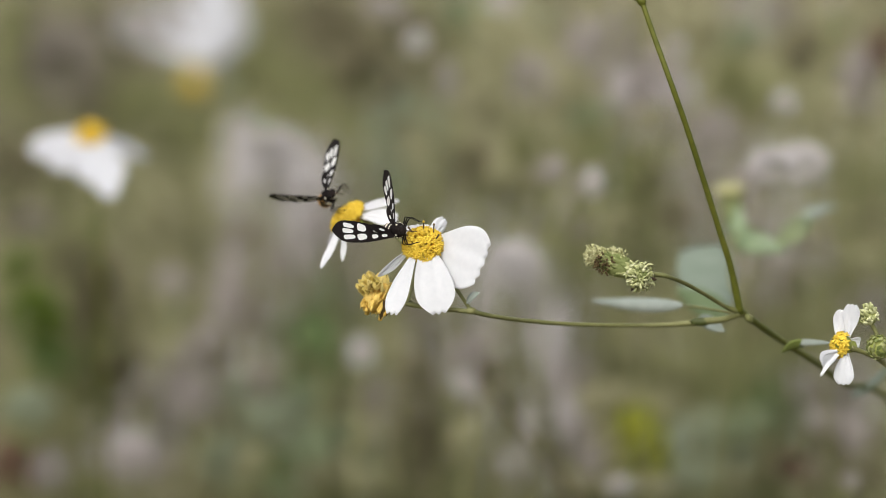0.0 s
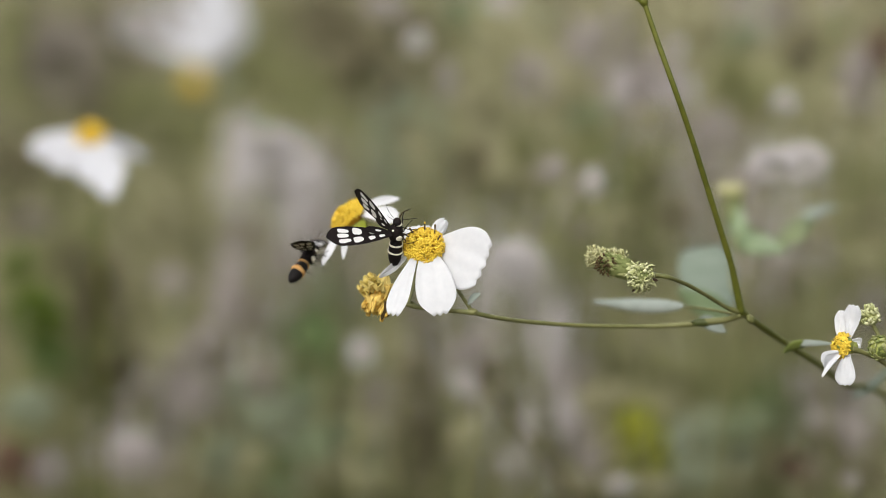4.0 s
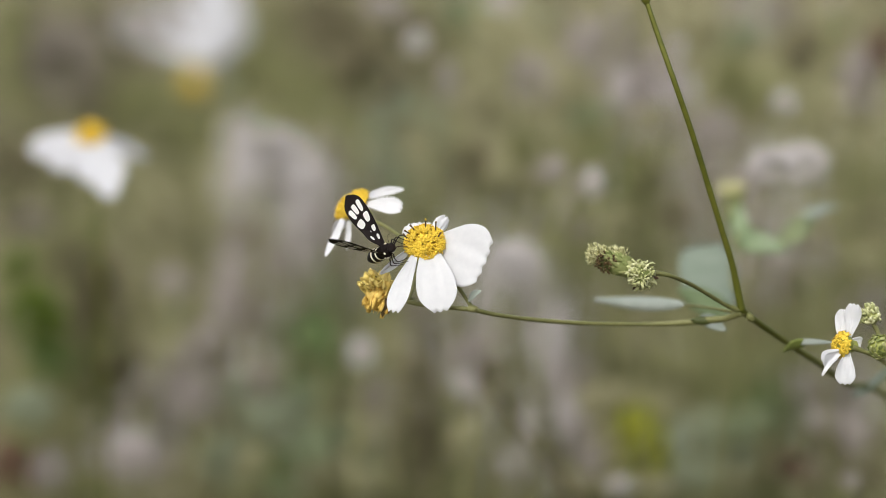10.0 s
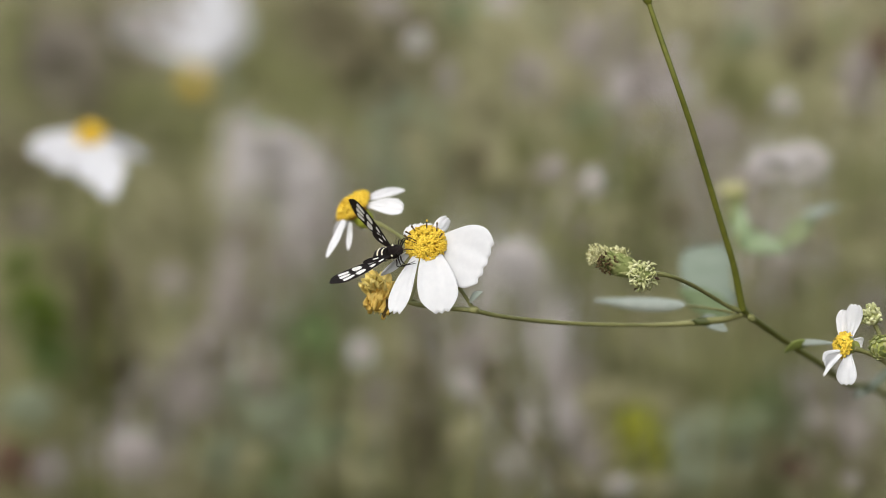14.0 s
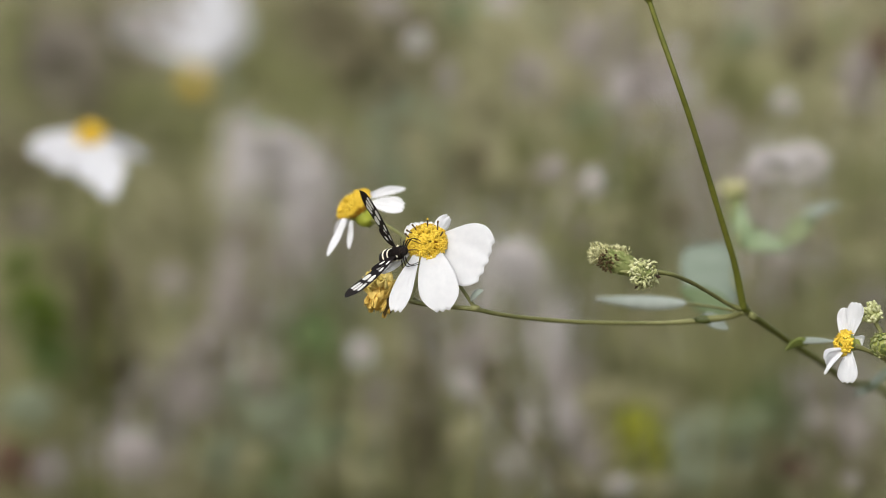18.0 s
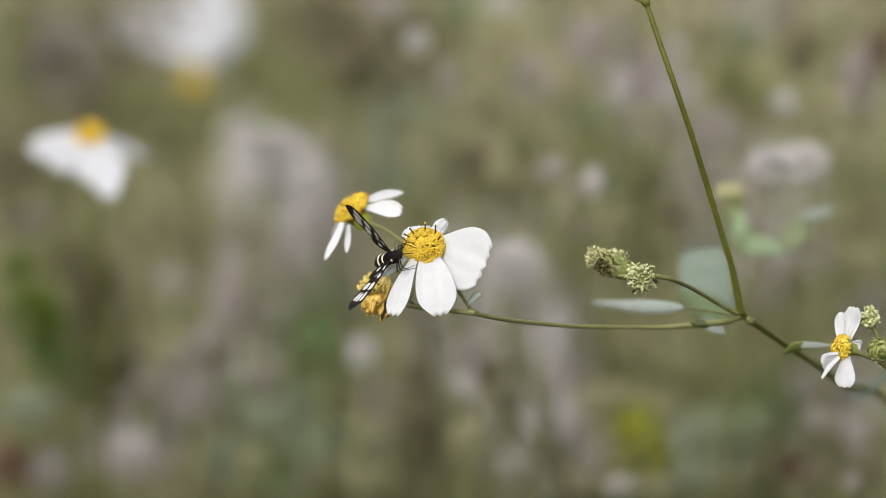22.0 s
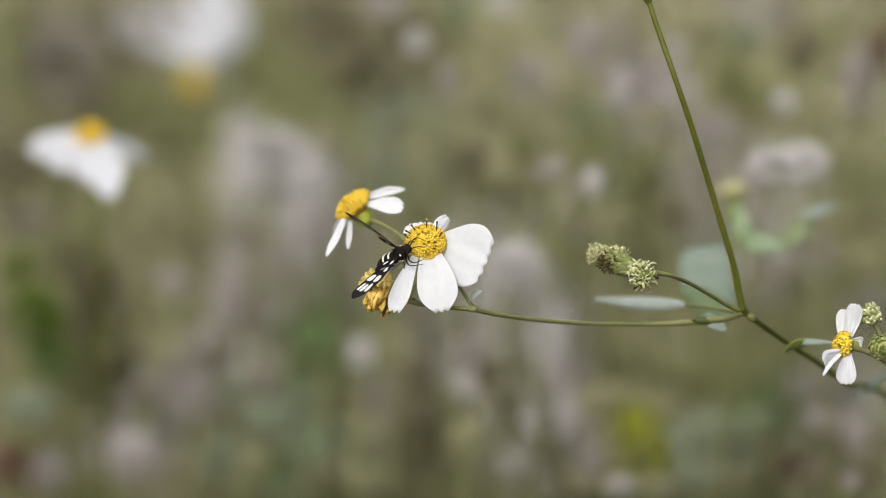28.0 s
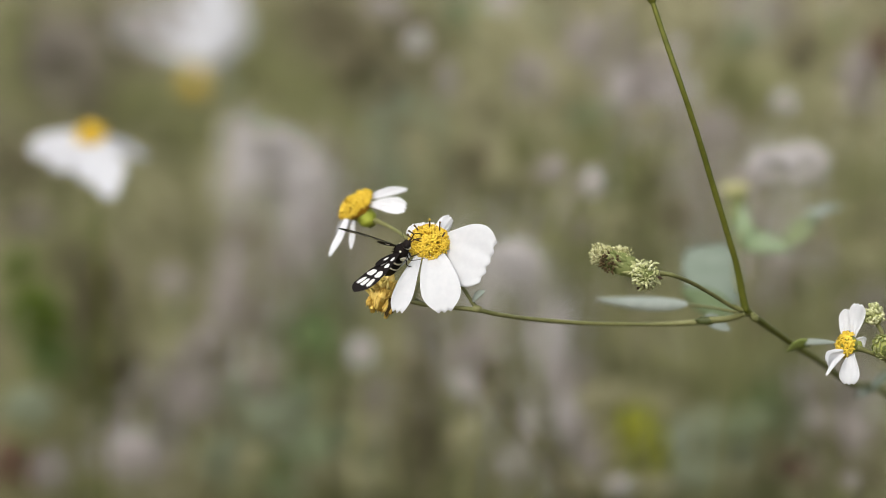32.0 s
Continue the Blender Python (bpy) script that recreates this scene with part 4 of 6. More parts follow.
tufts(0, (
    (spot(-51.3, 27.0, 420), 14, 10, DRY_PALE), (spot(-55.7, 24.9, 460), 11, 9, DRY_PALE), (spot(87.7, 22.4, 225), 7.5, 5.0, DRY_PALE), (spot(-67.9, 38.6, 600), 9, 8, DRY_PALE),
    (spot(97.6, 23.0, 245), 7, 5.6, DRY_PALE), (spot(89.2, 19.6, 330), 7, 5, MAUVE), (spot(-7.7, 61.4, 380), 4, 4.2, DRY_PALE), (spot(17.7, 72.5, 380), 5, 4, DRY_PALE),
    (spot(-17.9, 73.7, 420), 8, 4, MAUVE), (spot(66.3, 46.6, 420), 11, 13, MAUVE), (spot(56.0, 48.3, 420), 7, 9, MAUVE), (spot(96.9, 41.5, 320), 4, 4, DRY_PALE),))
tufts(12, (
    (spot(1.4, 51.1, 400), 2.6, 7, MAUVE), (spot(-23.3, -29.6, 330), 4.6, 5.2, DRY_PALE), (spot(17.5, -3.9, 290), 7, 7, DRY_PALE), (spot(24.0, -21.0, 460), 12, 16, DRY_PALE),
    (spot(21.2, -58.4, 520), 11, 15, DRY_PALE), (spot(41.9, -51.7, 540), 12, 13, MAUVE), (spot(30.0, -73.9, 500), 11, 9, DRY_PALE), (spot(74.2, -52.3, 560), 14, 8, KHAKI),
    (spot(-64.6, -67.2, 470), 13, 9, WEED_BLUE), (spot(-82.1, -73.9, 500), 11, 9, KHAKI), (spot(-42.8, -65.7, 520), 12, 9, WEED_BLUE), (spot(37.7, -31.7, 560), 9, 18, DRY_PALE),))
tufts(24, (
    (spot(29.9, -15.2, 600), 9, 16, DRY_PALE), (spot(7.9, -34.2, 420), 7, 9, MAUVE), (spot(5.5, -60.7, 460), 5, 8, MAUVE), (spot(-97.0, -63.5, 440), 13, 8, MAUVE),
    (spot(-121.2, -46.7, 380), 8, 6, WEED_BLUE), (spot(-84.9, -47.4, 520), 12, 12, MAUVE), (spot(-79.5, -37.3, 560), 10, 12, TAUPE), (spot(-68.2, -14.8, 560), 9, 16, MAUVE),
    (spot(41.0, 18.3, 260), 2.6, 4.4, DRY_PALE), (spot(31.4, 22.3, 280), 2.6, 4, MAUVE), (spot(-45.2, 3.9, 540), 9, 12, DRY_PALE), (spot(-44.0, 17.5, 600), 13, 12, DRY_PALE),))
tufts(36, (
    (spot(23.0, -5.1, 340), 7, 7, DRY_PALE), (spot(128.2, 51.7, 420), 7, 12, MAUVE), (spot(21.1, -65.1, 380), 5, 8, MAUVE), (spot(110.7, -63.3, 260), 2.6, 2.2, MAUVE),
    (spot(118.7, -62.1, 430), 9, 10, SHADE), (spot(50.5, -75.8, 520), 12, 8, KHAKI), (spot(41.9, -66.5, 540), 10, 12, MAUVE), (spot(122.5, -46.2, 480), 12, 16, MAUVE),
    (spot(17.6, -47.4, 520), 9, 12, MAUVE), (spot(-120.1, -67.7, 420), 6, 8, MAUVE), (spot(83.5, 34.5, 420), 7, 9, MAUVE), (spot(44.6, 62.8, 440), 8, 8, MAUVE),))
tufts(48, (
    (spot(26.8, 51.7, 420), 8, 8, MAUVE), (spot(97.3, -6.7, 420), 9, 12, MAUVE), (spot(-15.4, -74.9, 520), 7, 7, KHAKI), (spot(63.3, 75.2, 520), 12, 10, KHAKI),
    (spot(85.3, 69.7, 520), 12, 10, KHAKI), (spot(21.7, 67.7, 560), 14, 12, KHAKI), (spot(14.2, 45.2, 560), 12, 12, KHAKI), (spot(64.5, 30.2, 460), 6, 6, KHAKI),
    (spot(138.0, 41.4, 560), 14, 12, KHAKI), (spot(-12.4, 37.1, 620), 12, 14, WEED_BLUE), (spot(-17.2, 44.1, 520), 8, 9, WEED_BLUE), (spot(-69.9, 63.2, 700), 16, 10, OLIVE),))
tufts(60, (
    (spot(-105.6, 48.7, 620), 14, 9, OLIVE), (spot(-91.6, 35.8, 650), 12, 12, OLIVE), (spot(26.1, 27.1, 600), 8, 16, OLIVE), (spot(49.6, 35.0, 520), 11, 9, OLIVE),
    (spot(95.1, 52.6, 500), 10, 9, OLIVE), (spot(-122.5, -20.2, 400), 10, 11, DEEP), (spot(-132.9, -8.6, 460), 9, 9, OLIVE), (spot(-116.8, -5.2, 480), 8, 8, SHADE),
    (spot(-124.8, -24.8, 480), 11, 13, OLIVE), (spot(-123.0, -35.5, 480), 9, 8, WEED_GREEN), (spot(-41.8, -26.6, 480), 11, 9, WEED_GREEN), (spot(-40.5, -39.6, 500), 12, 9, WEED_GREEN),))
tufts(72, (
    (spot(-48.8, -51.4, 420), 12, 9, WEED_BLUE), (spot(-59.5, -43.1, 430), 8, 8, WEED_BLUE), (spot(-55.1, -72.9, 560), 14, 10, OLIVE), (spot(-42.0, -78.6, 560), 14, 8, OLIVE),
    (spot(-116.0, -78.5, 520), 12, 8, OLIVE), (spot(-124.5, -48.2, 400), 9, 6, WEED_BLUE), (spot(58.8, -59.3, 420), 12, 12, LIME), (spot(60.4, -60.2, 400), 8, 9, LIME),
    (spot(57.8, -54.7, 520), 14, 10, OLIVE), (spot(79.9, -59.2, 400), 16, 11, WEED_BLUE), (spot(72.4, -69.5, 440), 12, 9, WEED_BLUE), (spot(98.0, -63.3, 460), 11, 9, KHAKI),))
tufts(84, (
    (spot(103.3, -49.2, 460), 10, 9, WEED_GREEN), (spot(94.5, -35.1, 460), 8, 7, OLIVE), (spot(55.5, -39.2, 560), 12, 12, OLIVE), (spot(112.7, -32.8, 520), 10, 9, OLIVE),
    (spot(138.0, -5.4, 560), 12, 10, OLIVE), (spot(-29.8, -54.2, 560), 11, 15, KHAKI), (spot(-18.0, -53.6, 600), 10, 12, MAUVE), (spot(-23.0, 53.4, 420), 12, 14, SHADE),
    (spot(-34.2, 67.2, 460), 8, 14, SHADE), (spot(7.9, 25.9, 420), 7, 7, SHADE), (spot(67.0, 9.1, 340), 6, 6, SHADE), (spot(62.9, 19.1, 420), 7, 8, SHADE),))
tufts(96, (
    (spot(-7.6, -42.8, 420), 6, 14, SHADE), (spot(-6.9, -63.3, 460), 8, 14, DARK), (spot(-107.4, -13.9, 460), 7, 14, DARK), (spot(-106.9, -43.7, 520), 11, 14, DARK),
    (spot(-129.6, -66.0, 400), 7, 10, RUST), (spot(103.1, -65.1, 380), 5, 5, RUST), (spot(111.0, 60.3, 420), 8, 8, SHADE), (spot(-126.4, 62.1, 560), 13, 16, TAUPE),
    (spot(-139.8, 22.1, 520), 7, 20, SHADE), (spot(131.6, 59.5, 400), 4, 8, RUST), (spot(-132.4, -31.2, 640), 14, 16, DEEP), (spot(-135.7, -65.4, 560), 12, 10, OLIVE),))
tufts(108, (
    (spot(-44.0, -62.7, 640), 16, 12, WEED_GREEN), (spot(-27.6, -78.5, 600), 14, 10, WEED_BLUE), (spot(81.7, -37.1, 640), 16, 10, OLIVE), (spot(104.8, -55.5, 600), 14, 10, WEED_GREEN),
    (spot(71.1, -81.4, 620), 16, 8, WEED_BLUE), (spot(42.4, -66.6, 640), 14, 14, KHAKI), (spot(40.5, -78.6, 560), 10, 10, MAUVE), (spot(-4.7, -31.2, 640), 10, 12, MAUVE),
    (spot(-17.1, -7.9, 700), 12, 12, KHAKI), (spot(136.7, 78.8, 640), 14, 12, KHAKI), (spot(42.4, 53.2, 640), 14, 12, KHAKI), (spot(34.6, 80.7, 640), 14, 10, KHAKI),))
tufts(120, (
    (spot(107.2, 82.7, 640), 12, 10, MAUVE), (spot(128.8, 47.3, 640), 12, 10, KHAKI), (spot(145.1, -22.8, 600), 10, 12, MAUVE), (spot(94.9, -78.6, 560), 12, 8, WEED_BLUE),
    (spot(-102.4, 8.3, 700), 14, 12, KHAKI), (spot(12.9, -35.1, 290), 3.5, 4.5, DARK), (spot(113.9, -3.4, 460), 10, 5, MAUVE), (spot(87.5, -47.8, 600), 14, 9, OLIVE),))
tufts(130, (
    (spot(-128.4, 63.5, 600), 11.9, 16.3, TAUPE), (spot(-141.4, 60.2, 560), 5.6, 15.0, OLIVE), (spot(-107.2, 77.2, 640), 8.0, 7.5, DRY_PALE), (spot(-6.0, 54.3, 470), 4.6, 8.9, SHADE),
    (spot(4.8, 72.0, 420), 6.2, 4.1, SAGE), (spot(39.3, 57.2, 340), 2.9, 2.4, MAUVE), (spot(51.1, 46.3, 330), 1.8, 6.5, DRY_PALE), (spot(44.0, 40.6, 420), 6.9, 4.5, SAGE),
    (spot(67.8, 57.6, 330), 1.9, 3.9, DRY_PALE), (spot(104.1, 71.7, 420), 5.8, 4.5, TAUPE), (spot(92.5, 64.7, 450), 6.7, 4.9, SAGE), (spot(89.3, 48.6, 430), 7.3, 7.3, OLIVE),))
tufts(142, (
    (spot(106.5, 57.0, 400), 4.4, 4.1, SHADE), (spot(126.5, 49.2, 420), 5.5, 5.8, MAUVE), (spot(-128.9, 8.2, 480), 6.8, 6.1, TAUPE), (spot(-109.3, 6.4, 470), 4.6, 6.7, OLIVE),
    (spot(-7.3, 33.6, 560), 6.0, 7.9, KHAKI), (spot(-59.5, 4.5, 430), 8.3, 4.5, TAUPE), (spot(16.5, 26.8, 420), 3.1, 10.3, KHAKI), (spot(7.9, 35.0, 480), 5.0, 4.6, KHAKI),
    (spot(8.0, 23.6, 380), 4.4, 2.7, SHADE), (spot(59.8, 18.2, 420), 5.5, 9.5, OLIVE), (spot(41.7, 5.3, 400), 5.1, 4.4, TAUPE), (spot(69.7, 9.0, 400), 3.7, 4.1, SHADE),))
tufts(154, (
    (spot(104.5, 2.6, 330), 5.5, 2.6, TAUPE), (spot(90.8, 9.1, 330), 3.6, 6.8, MAUVE), (spot(-85.5, -10.5, 480), 6.8, 4.6, MAUVE), (spot(-112.5, -21.1, 470), 5.0, 11.5, SHADE),
    (spot(-120.7, -20.1, 390), 3.7, 7.1, DEEP), (spot(-119.4, -32.4, 400), 5.1, 4.4, WEED_GREEN), (spot(-132.7, -7.7, 440), 4.5, 6.3, OLIVE), (spot(-90.4, -32.8, 520), 11.0, 5.5, KHAKI),
    (spot(-38.2, -27.7, 420), 7.2, 6.2, SAGE), (spot(-35.5, -12.0, 440), 3.8, 4.9, SAGE), (spot(-63.2, -21.2, 480), 6.1, 10.7, TAUPE), (spot(57.1, -36.0, 500), 10.5, 4.7, KHAKI),))
tufts(166, (
    (spot(105.3, -10.9, 400), 4.1, 7.1, SHADE), (spot(128.2, -3.3, 420), 6.2, 3.8, KHAKI), (spot(-123.5, -46.4, 360), 5.9, 3.6, WEED_BLUE), (spot(-126.7, -62.2, 370), 3.0, 6.0, RUST),
    (spot(-120.3, -67.3, 400), 4.1, 5.1, MAUVE), (spot(-93.8, -62.0, 420), 6.2, 6.2, DRY_PALE), (spot(-78.2, -45.1, 440), 4.5, 5.9, MAUVE), (spot(-114.6, -46.8, 500), 7.2, 6.5, OLIVE),
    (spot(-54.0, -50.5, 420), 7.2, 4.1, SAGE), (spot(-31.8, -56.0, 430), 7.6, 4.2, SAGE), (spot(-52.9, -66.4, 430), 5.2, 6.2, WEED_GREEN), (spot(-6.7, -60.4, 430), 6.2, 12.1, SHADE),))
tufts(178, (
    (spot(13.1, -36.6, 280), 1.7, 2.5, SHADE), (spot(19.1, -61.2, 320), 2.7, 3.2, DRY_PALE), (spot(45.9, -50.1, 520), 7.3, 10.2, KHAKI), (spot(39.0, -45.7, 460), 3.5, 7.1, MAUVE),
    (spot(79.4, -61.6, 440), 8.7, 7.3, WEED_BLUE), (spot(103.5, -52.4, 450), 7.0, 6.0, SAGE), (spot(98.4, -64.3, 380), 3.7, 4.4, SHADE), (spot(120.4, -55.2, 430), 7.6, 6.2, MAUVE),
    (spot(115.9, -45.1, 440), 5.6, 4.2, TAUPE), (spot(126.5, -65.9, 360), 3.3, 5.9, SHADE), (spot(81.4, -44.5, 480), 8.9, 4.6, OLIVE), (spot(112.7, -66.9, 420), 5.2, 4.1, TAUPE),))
tufts(190, (
    (spot(43.4, -51.6, 400), 7.5, 9.8, KHAKI), (spot(38.8, -35.1, 420), 6.2, 6.2, MAUVE), (spot(70.2, -35.3, 430), 8.0, 4.5, KHAKI), (spot(78.0, -67.6, 380), 8.0, 4.4, WEED_BLUE),
    (spot(46.8, -70.2, 400), 7.8, 4.1, KHAKI), (spot(58.5, -27.7, 440), 7.0, 4.2, KHAKI), (spot(-55.0, -40.0, 410), 5.8, 6.5, TAUPE), (spot(-32.3, -66.4, 410), 7.2, 5.1, KHAKI),
    (spot(-41.9, -44.5, 420), 5.8, 5.2, SAGE), (spot(-21.3, -45.4, 420), 5.2, 6.9, TAUPE), (spot(93.8, -34.2, 420), 5.2, 5.2, OLIVE), (spot(-14.5, -29.2, 430), 4.2, 6.9, KHAKI),))
tufts(202, (
    (spot(72.1, 45.7, 380), 3.7, 5.7, DRY_PALE), (spot(61.3, 39.0, 380), 6.4, 3.7, KHAKI), (spot(31.3, -30.7, 350), 4.3, 7.5, DRY_PALE), (spot(5.9, -39.5, 360), 3.3, 4.0, DRY_PALE),
    (spot(37.8, -53.4, 380), 4.4, 7.7, MAUVE), (spot(106.7, -68.4, 360), 4.6, 3.6, SHADE), (spot(77.3, 34.1, 400), 4.1, 6.8, MAUVE), (spot(56.2, 26.1, 380), 5.7, 4.4, OLIVE),
    (spot(34.1, -22.7, 400), 5.1, 4.1, DRY_PALE), (spot(7.7, -55.1, 380), 3.0, 4.0, KHAKI), (spot(14.6, -27.0, 400), 5.1, 4.4, MAUVE), (spot(120.7, -55.2, 360), 4.0, 5.6, MAUVE),))
tufts(214, (
    (spot(-7.5, 20.6, 470), 5.3, 5.3, KHAKI), (spot(29.1, 21.6, 450), 6.0, 6.3, KHAKI), (spot(20.2, 16.7, 440), 4.5, 6.3, MAUVE),
    (spot(6.3, 16.7, 440), 4.2, 4.2, TAUPE), (spot(-11.4, 39.5, 480), 6.1, 3.9, KHAKI), (spot(52.6, 7.9, 420), 5.8, 5.2, KHAKI),
    (spot(47.9, -58.9, 370), 5.0, 9.3, KHAKI), (spot(37.8, -68.8, 380), 6.7, 3.7, KHAKI), (spot(-46.7, -71.5, 380), 6.7, 2.7, SAGE),
    (spot(-38.0, -59.2, 400), 5.8, 4.4, SAGE), (spot(-24.4, -69.4, 400), 5.1, 4.1, KHAKI), (spot(50.2, -43.9, 400), 5.8, 5.1, KHAKI),))
tufts(226, (
    (spot(-138.9, 73.4, 520), 5.5, 8.2, OLIVE), (spot(-101.1, 48.9, 560), 7.5, 5.6, OLIVE), (spot(-27.0, 61.5, 450), 6.0, 12.3, SHADE), (spot(-130.4, -5.0, 430), 5.2, 4.5, DEEP),
    (spot(-8.5, -18.0, 430), 4.8, 3.8, TAUPE), (spot(20.9, 19.2, 430), 4.5, 5.9, KHAKI), (spot(8.0, 31.5, 440), 4.2, 5.2, KHAKI), (spot(-50.5, -49.7, 370), 7.3, 4.3, WEED_BLUE),
    (spot(-38.5, -56.5, 420), 5.8, 4.5, SAGE), (spot(-24.6, -54.5, 410), 4.4, 5.8, KHAKI), (spot(41.7, -55.8, 400), 4.1, 7.5, MAUVE), (spot(58.1, -44.8, 430), 7.3, 3.5, KHAKI),))
tufts(238, (
    (spot(76.5, -60.9, 400), 5.8, 7.5, WEED_BLUE), (spot(111.6, -43.3, 440), 6.6, 4.9, MAUVE), (spot(127.4, -56.7, 380), 3.7, 4.0, SHADE), (spot(109.8, -68.5, 380), 4.0, 3.7, SHADE),
    (spot(-52.2, 31.1, 420), 6.9, 6.9, DRY_PALE), (spot(-61.6, 24.5, 440), 4.5, 7.0, DRY_PALE), (spot(-49.1, 17.5, 430), 5.2, 4.2, MAUVE), (spot(-94.0, -63.4, 400), 6.1, 5.1, MAUVE),
    (spot(-58.6, -20.6, 430), 3.5, 6.9, TAUPE), (spot(-66.8, -17.2, 440), 4.5, 7.0, MAUVE), (spot(26.9, -25.7, 330), 3.6, 3.6, DRY_PALE), (spot(19.8, -11.3, 350), 4.3, 4.6, DRY_PALE),))
tufts(250, (
    (spot(42.3, 19.2, 360), 4.0, 4.0, MAUVE), (spot(31.1, 22.8, 380), 3.7, 3.7, MAUVE), (spot(67.1, 9.2, 360), 3.3, 3.6, SHADE), (spot(63.8, 45.6, 360), 2.3, 3.3, DRY_PALE),
    (spot(92.4, 24.4, 330), 3.6, 3.6, DRY_PALE), (spot(102.9, 26.9, 330), 3.9, 3.6, DRY_PALE),))
tufts(256, (
    (spot(74.7, -58.4, 380), 6.7, 6.7, WEED_BLUE), (spot(86.4, -53.4, 380), 6.7, 5.0, SAGE), (spot(61.3, -70.1, 380), 6.7, 2.7, KHAKI), (spot(49.5, -70.1, 380), 5.0, 2.7, KHAKI),
    (spot(84.7, -68.5, 380), 6.0, 3.3, KHAKI), (spot(-40.6, -59.7, 370), 6.7, 5.0, SAGE), (spot(-55.5, -63.0, 370), 5.0, 5.0, KHAKI), (spot(55.6, -54.4, 385), 5.7, 5.7, LIME),
    (spot(12.7, -43.4, 380), 3.7, 6.7, MAUVE), (spot(68.1, -34.2, 420), 6.9, 3.4, OLIVE), (spot(36.6, -42.2, 400), 3.7, 6.8, MAUVE), (spot(-38.0, -27.0, 400), 5.1, 4.4, WEED_GREEN),))
tufts(268, (
    (spot(35.3, -48.1, 345), 2.9, 8.2, DRY_PALE), (spot(42.8, -61.4, 350), 3.3, 5.9, MAUVE), (spot(49.2, -43.1, 370), 4.3, 2.7, KHAKI), (spot(64.2, -45.6, 370), 5.0, 2.7, KHAKI),
    (spot(51.8, -68.7, 350), 4.9, 2.3, DRY_PALE), (spot(74.2, -54.2, 355), 5.9, 4.0, WEED_BLUE), (spot(73.4, -65.7, 355), 5.9, 3.6, WEED_BLUE), (spot(91.8, -49.4, 360), 5.0, 4.3, SAGE),
    (spot(24.8, -52.3, 350), 3.0, 6.6, DRY_PALE), (spot(63.3, -68.7, 350), 3.9, 2.3, KHAKI), (spot(110.7, -49.7, 370), 4.3, 3.3, MAUVE), (spot(6.1, -57.1, 390), 4.4, 6.7, KHAKI),))
tufts(280, (
    (spot(18.4, -4.0, 300), 4.2, 5.4, DRY_PALE), (spot(16.0, -8.6, 320), 3.6, 4.0, DRY_PALE), (spot(-50.0, -3.3, 430), 6.2, 5.9, MAUVE), (spot(-38.7, 7.1, 430), 4.5, 5.2, MAUVE),
    (spot(-7.5, 29.0, 400), 5.1, 4.4, KHAKI), (spot(18.1, 24.1, 410), 4.8, 4.4, KHAKI), (spot(-13.6, 18.2, 420), 4.1, 4.1, SAGE),
    (spot(-31.8, 66.8, 430), 4.8, 8.6, SHADE), (spot(-24.9, 50.3, 430), 4.2, 6.9, OLIVE), (spot(87.5, 54.7, 430), 4.8, 6.2, OLIVE), (spot(106.5, 57.0, 400), 3.4, 4.1, SHADE),))
for a, b, r, mat in ((spot(13.1, -38.1, 310), spot(27.8, -57.8, 310), 1.3, DARK), (spot(1.1, -43.9, 460), spot(15.2, -63.3, 460), 1.2, OLIVE), (spot(51.9, 46.0, 400), spot(68.0, 64.6, 400), 0.8, MAUVE), (spot(37.4, 72.8, 430), spot(56.0, 51.7, 420), 0.9, MAUVE),
                     (spot(-63.2, -5.2, 480), spot(-86.4, -53.4, 480), 1.0, MAUVE), (spot(-72.1, -21.2, 480), spot(-100.7, -62.3, 480), 1.0, MAUVE), (spot(38.8, 19.1, 420), spot(25.1, -6.7, 420), 0.9, MAUVE)):
    low, top = (a, b) if a.z < b.z else (b, a)
    foot = low + (low - top) * ((low.z + 0.01) / (top.z - low.z)) if mat in (DARK, OLIVE) else Vector((low.x + (low.x - top.x) * 0.4, low.y + 0.5, -0.01))
    st = thing("leaning_stalk", foot, "thin leaning dry stalk in the meadow", "dry weed", "leaning stalks")
    part("stalk", tube([foot, foot.lerp(low, 0.6) + (low - top) * 0.12, low, low.lerp(top, 0.5), top], [r * 1.2, r, r, r, r * 0.7], 6, 5, wobble=0.15), mat, st)
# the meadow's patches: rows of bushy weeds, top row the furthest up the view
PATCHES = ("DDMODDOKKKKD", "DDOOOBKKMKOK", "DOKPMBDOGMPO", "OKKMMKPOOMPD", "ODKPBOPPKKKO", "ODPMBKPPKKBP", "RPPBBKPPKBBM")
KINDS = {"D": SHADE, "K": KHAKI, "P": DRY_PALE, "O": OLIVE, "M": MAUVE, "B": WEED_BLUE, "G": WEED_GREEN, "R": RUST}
rnd = random.Random(31)
heads = []
for r, line in enumerate(PATCHES):
    for q, kind in enumerate(line):
        w = rnd.uniform(880, 1120)
        k = 1 + w / 1120
        top = spot((-89.8 + 16.35 * q + rnd.uniform(-2, 2)) * k, (47.2 - 15.75 * r + rnd.uniform(-2, 2)) * k, w)
        heads.append((top, (10.5 * k, 9.5 * k), KINDS[kind], 500 + r * 12 + q, (rnd.uniform(-0.45, 0.45), 0.12), 190))
far_tufts("far_weeds", "blurred bushy weeds in grey, khaki and olive far behind", heads)
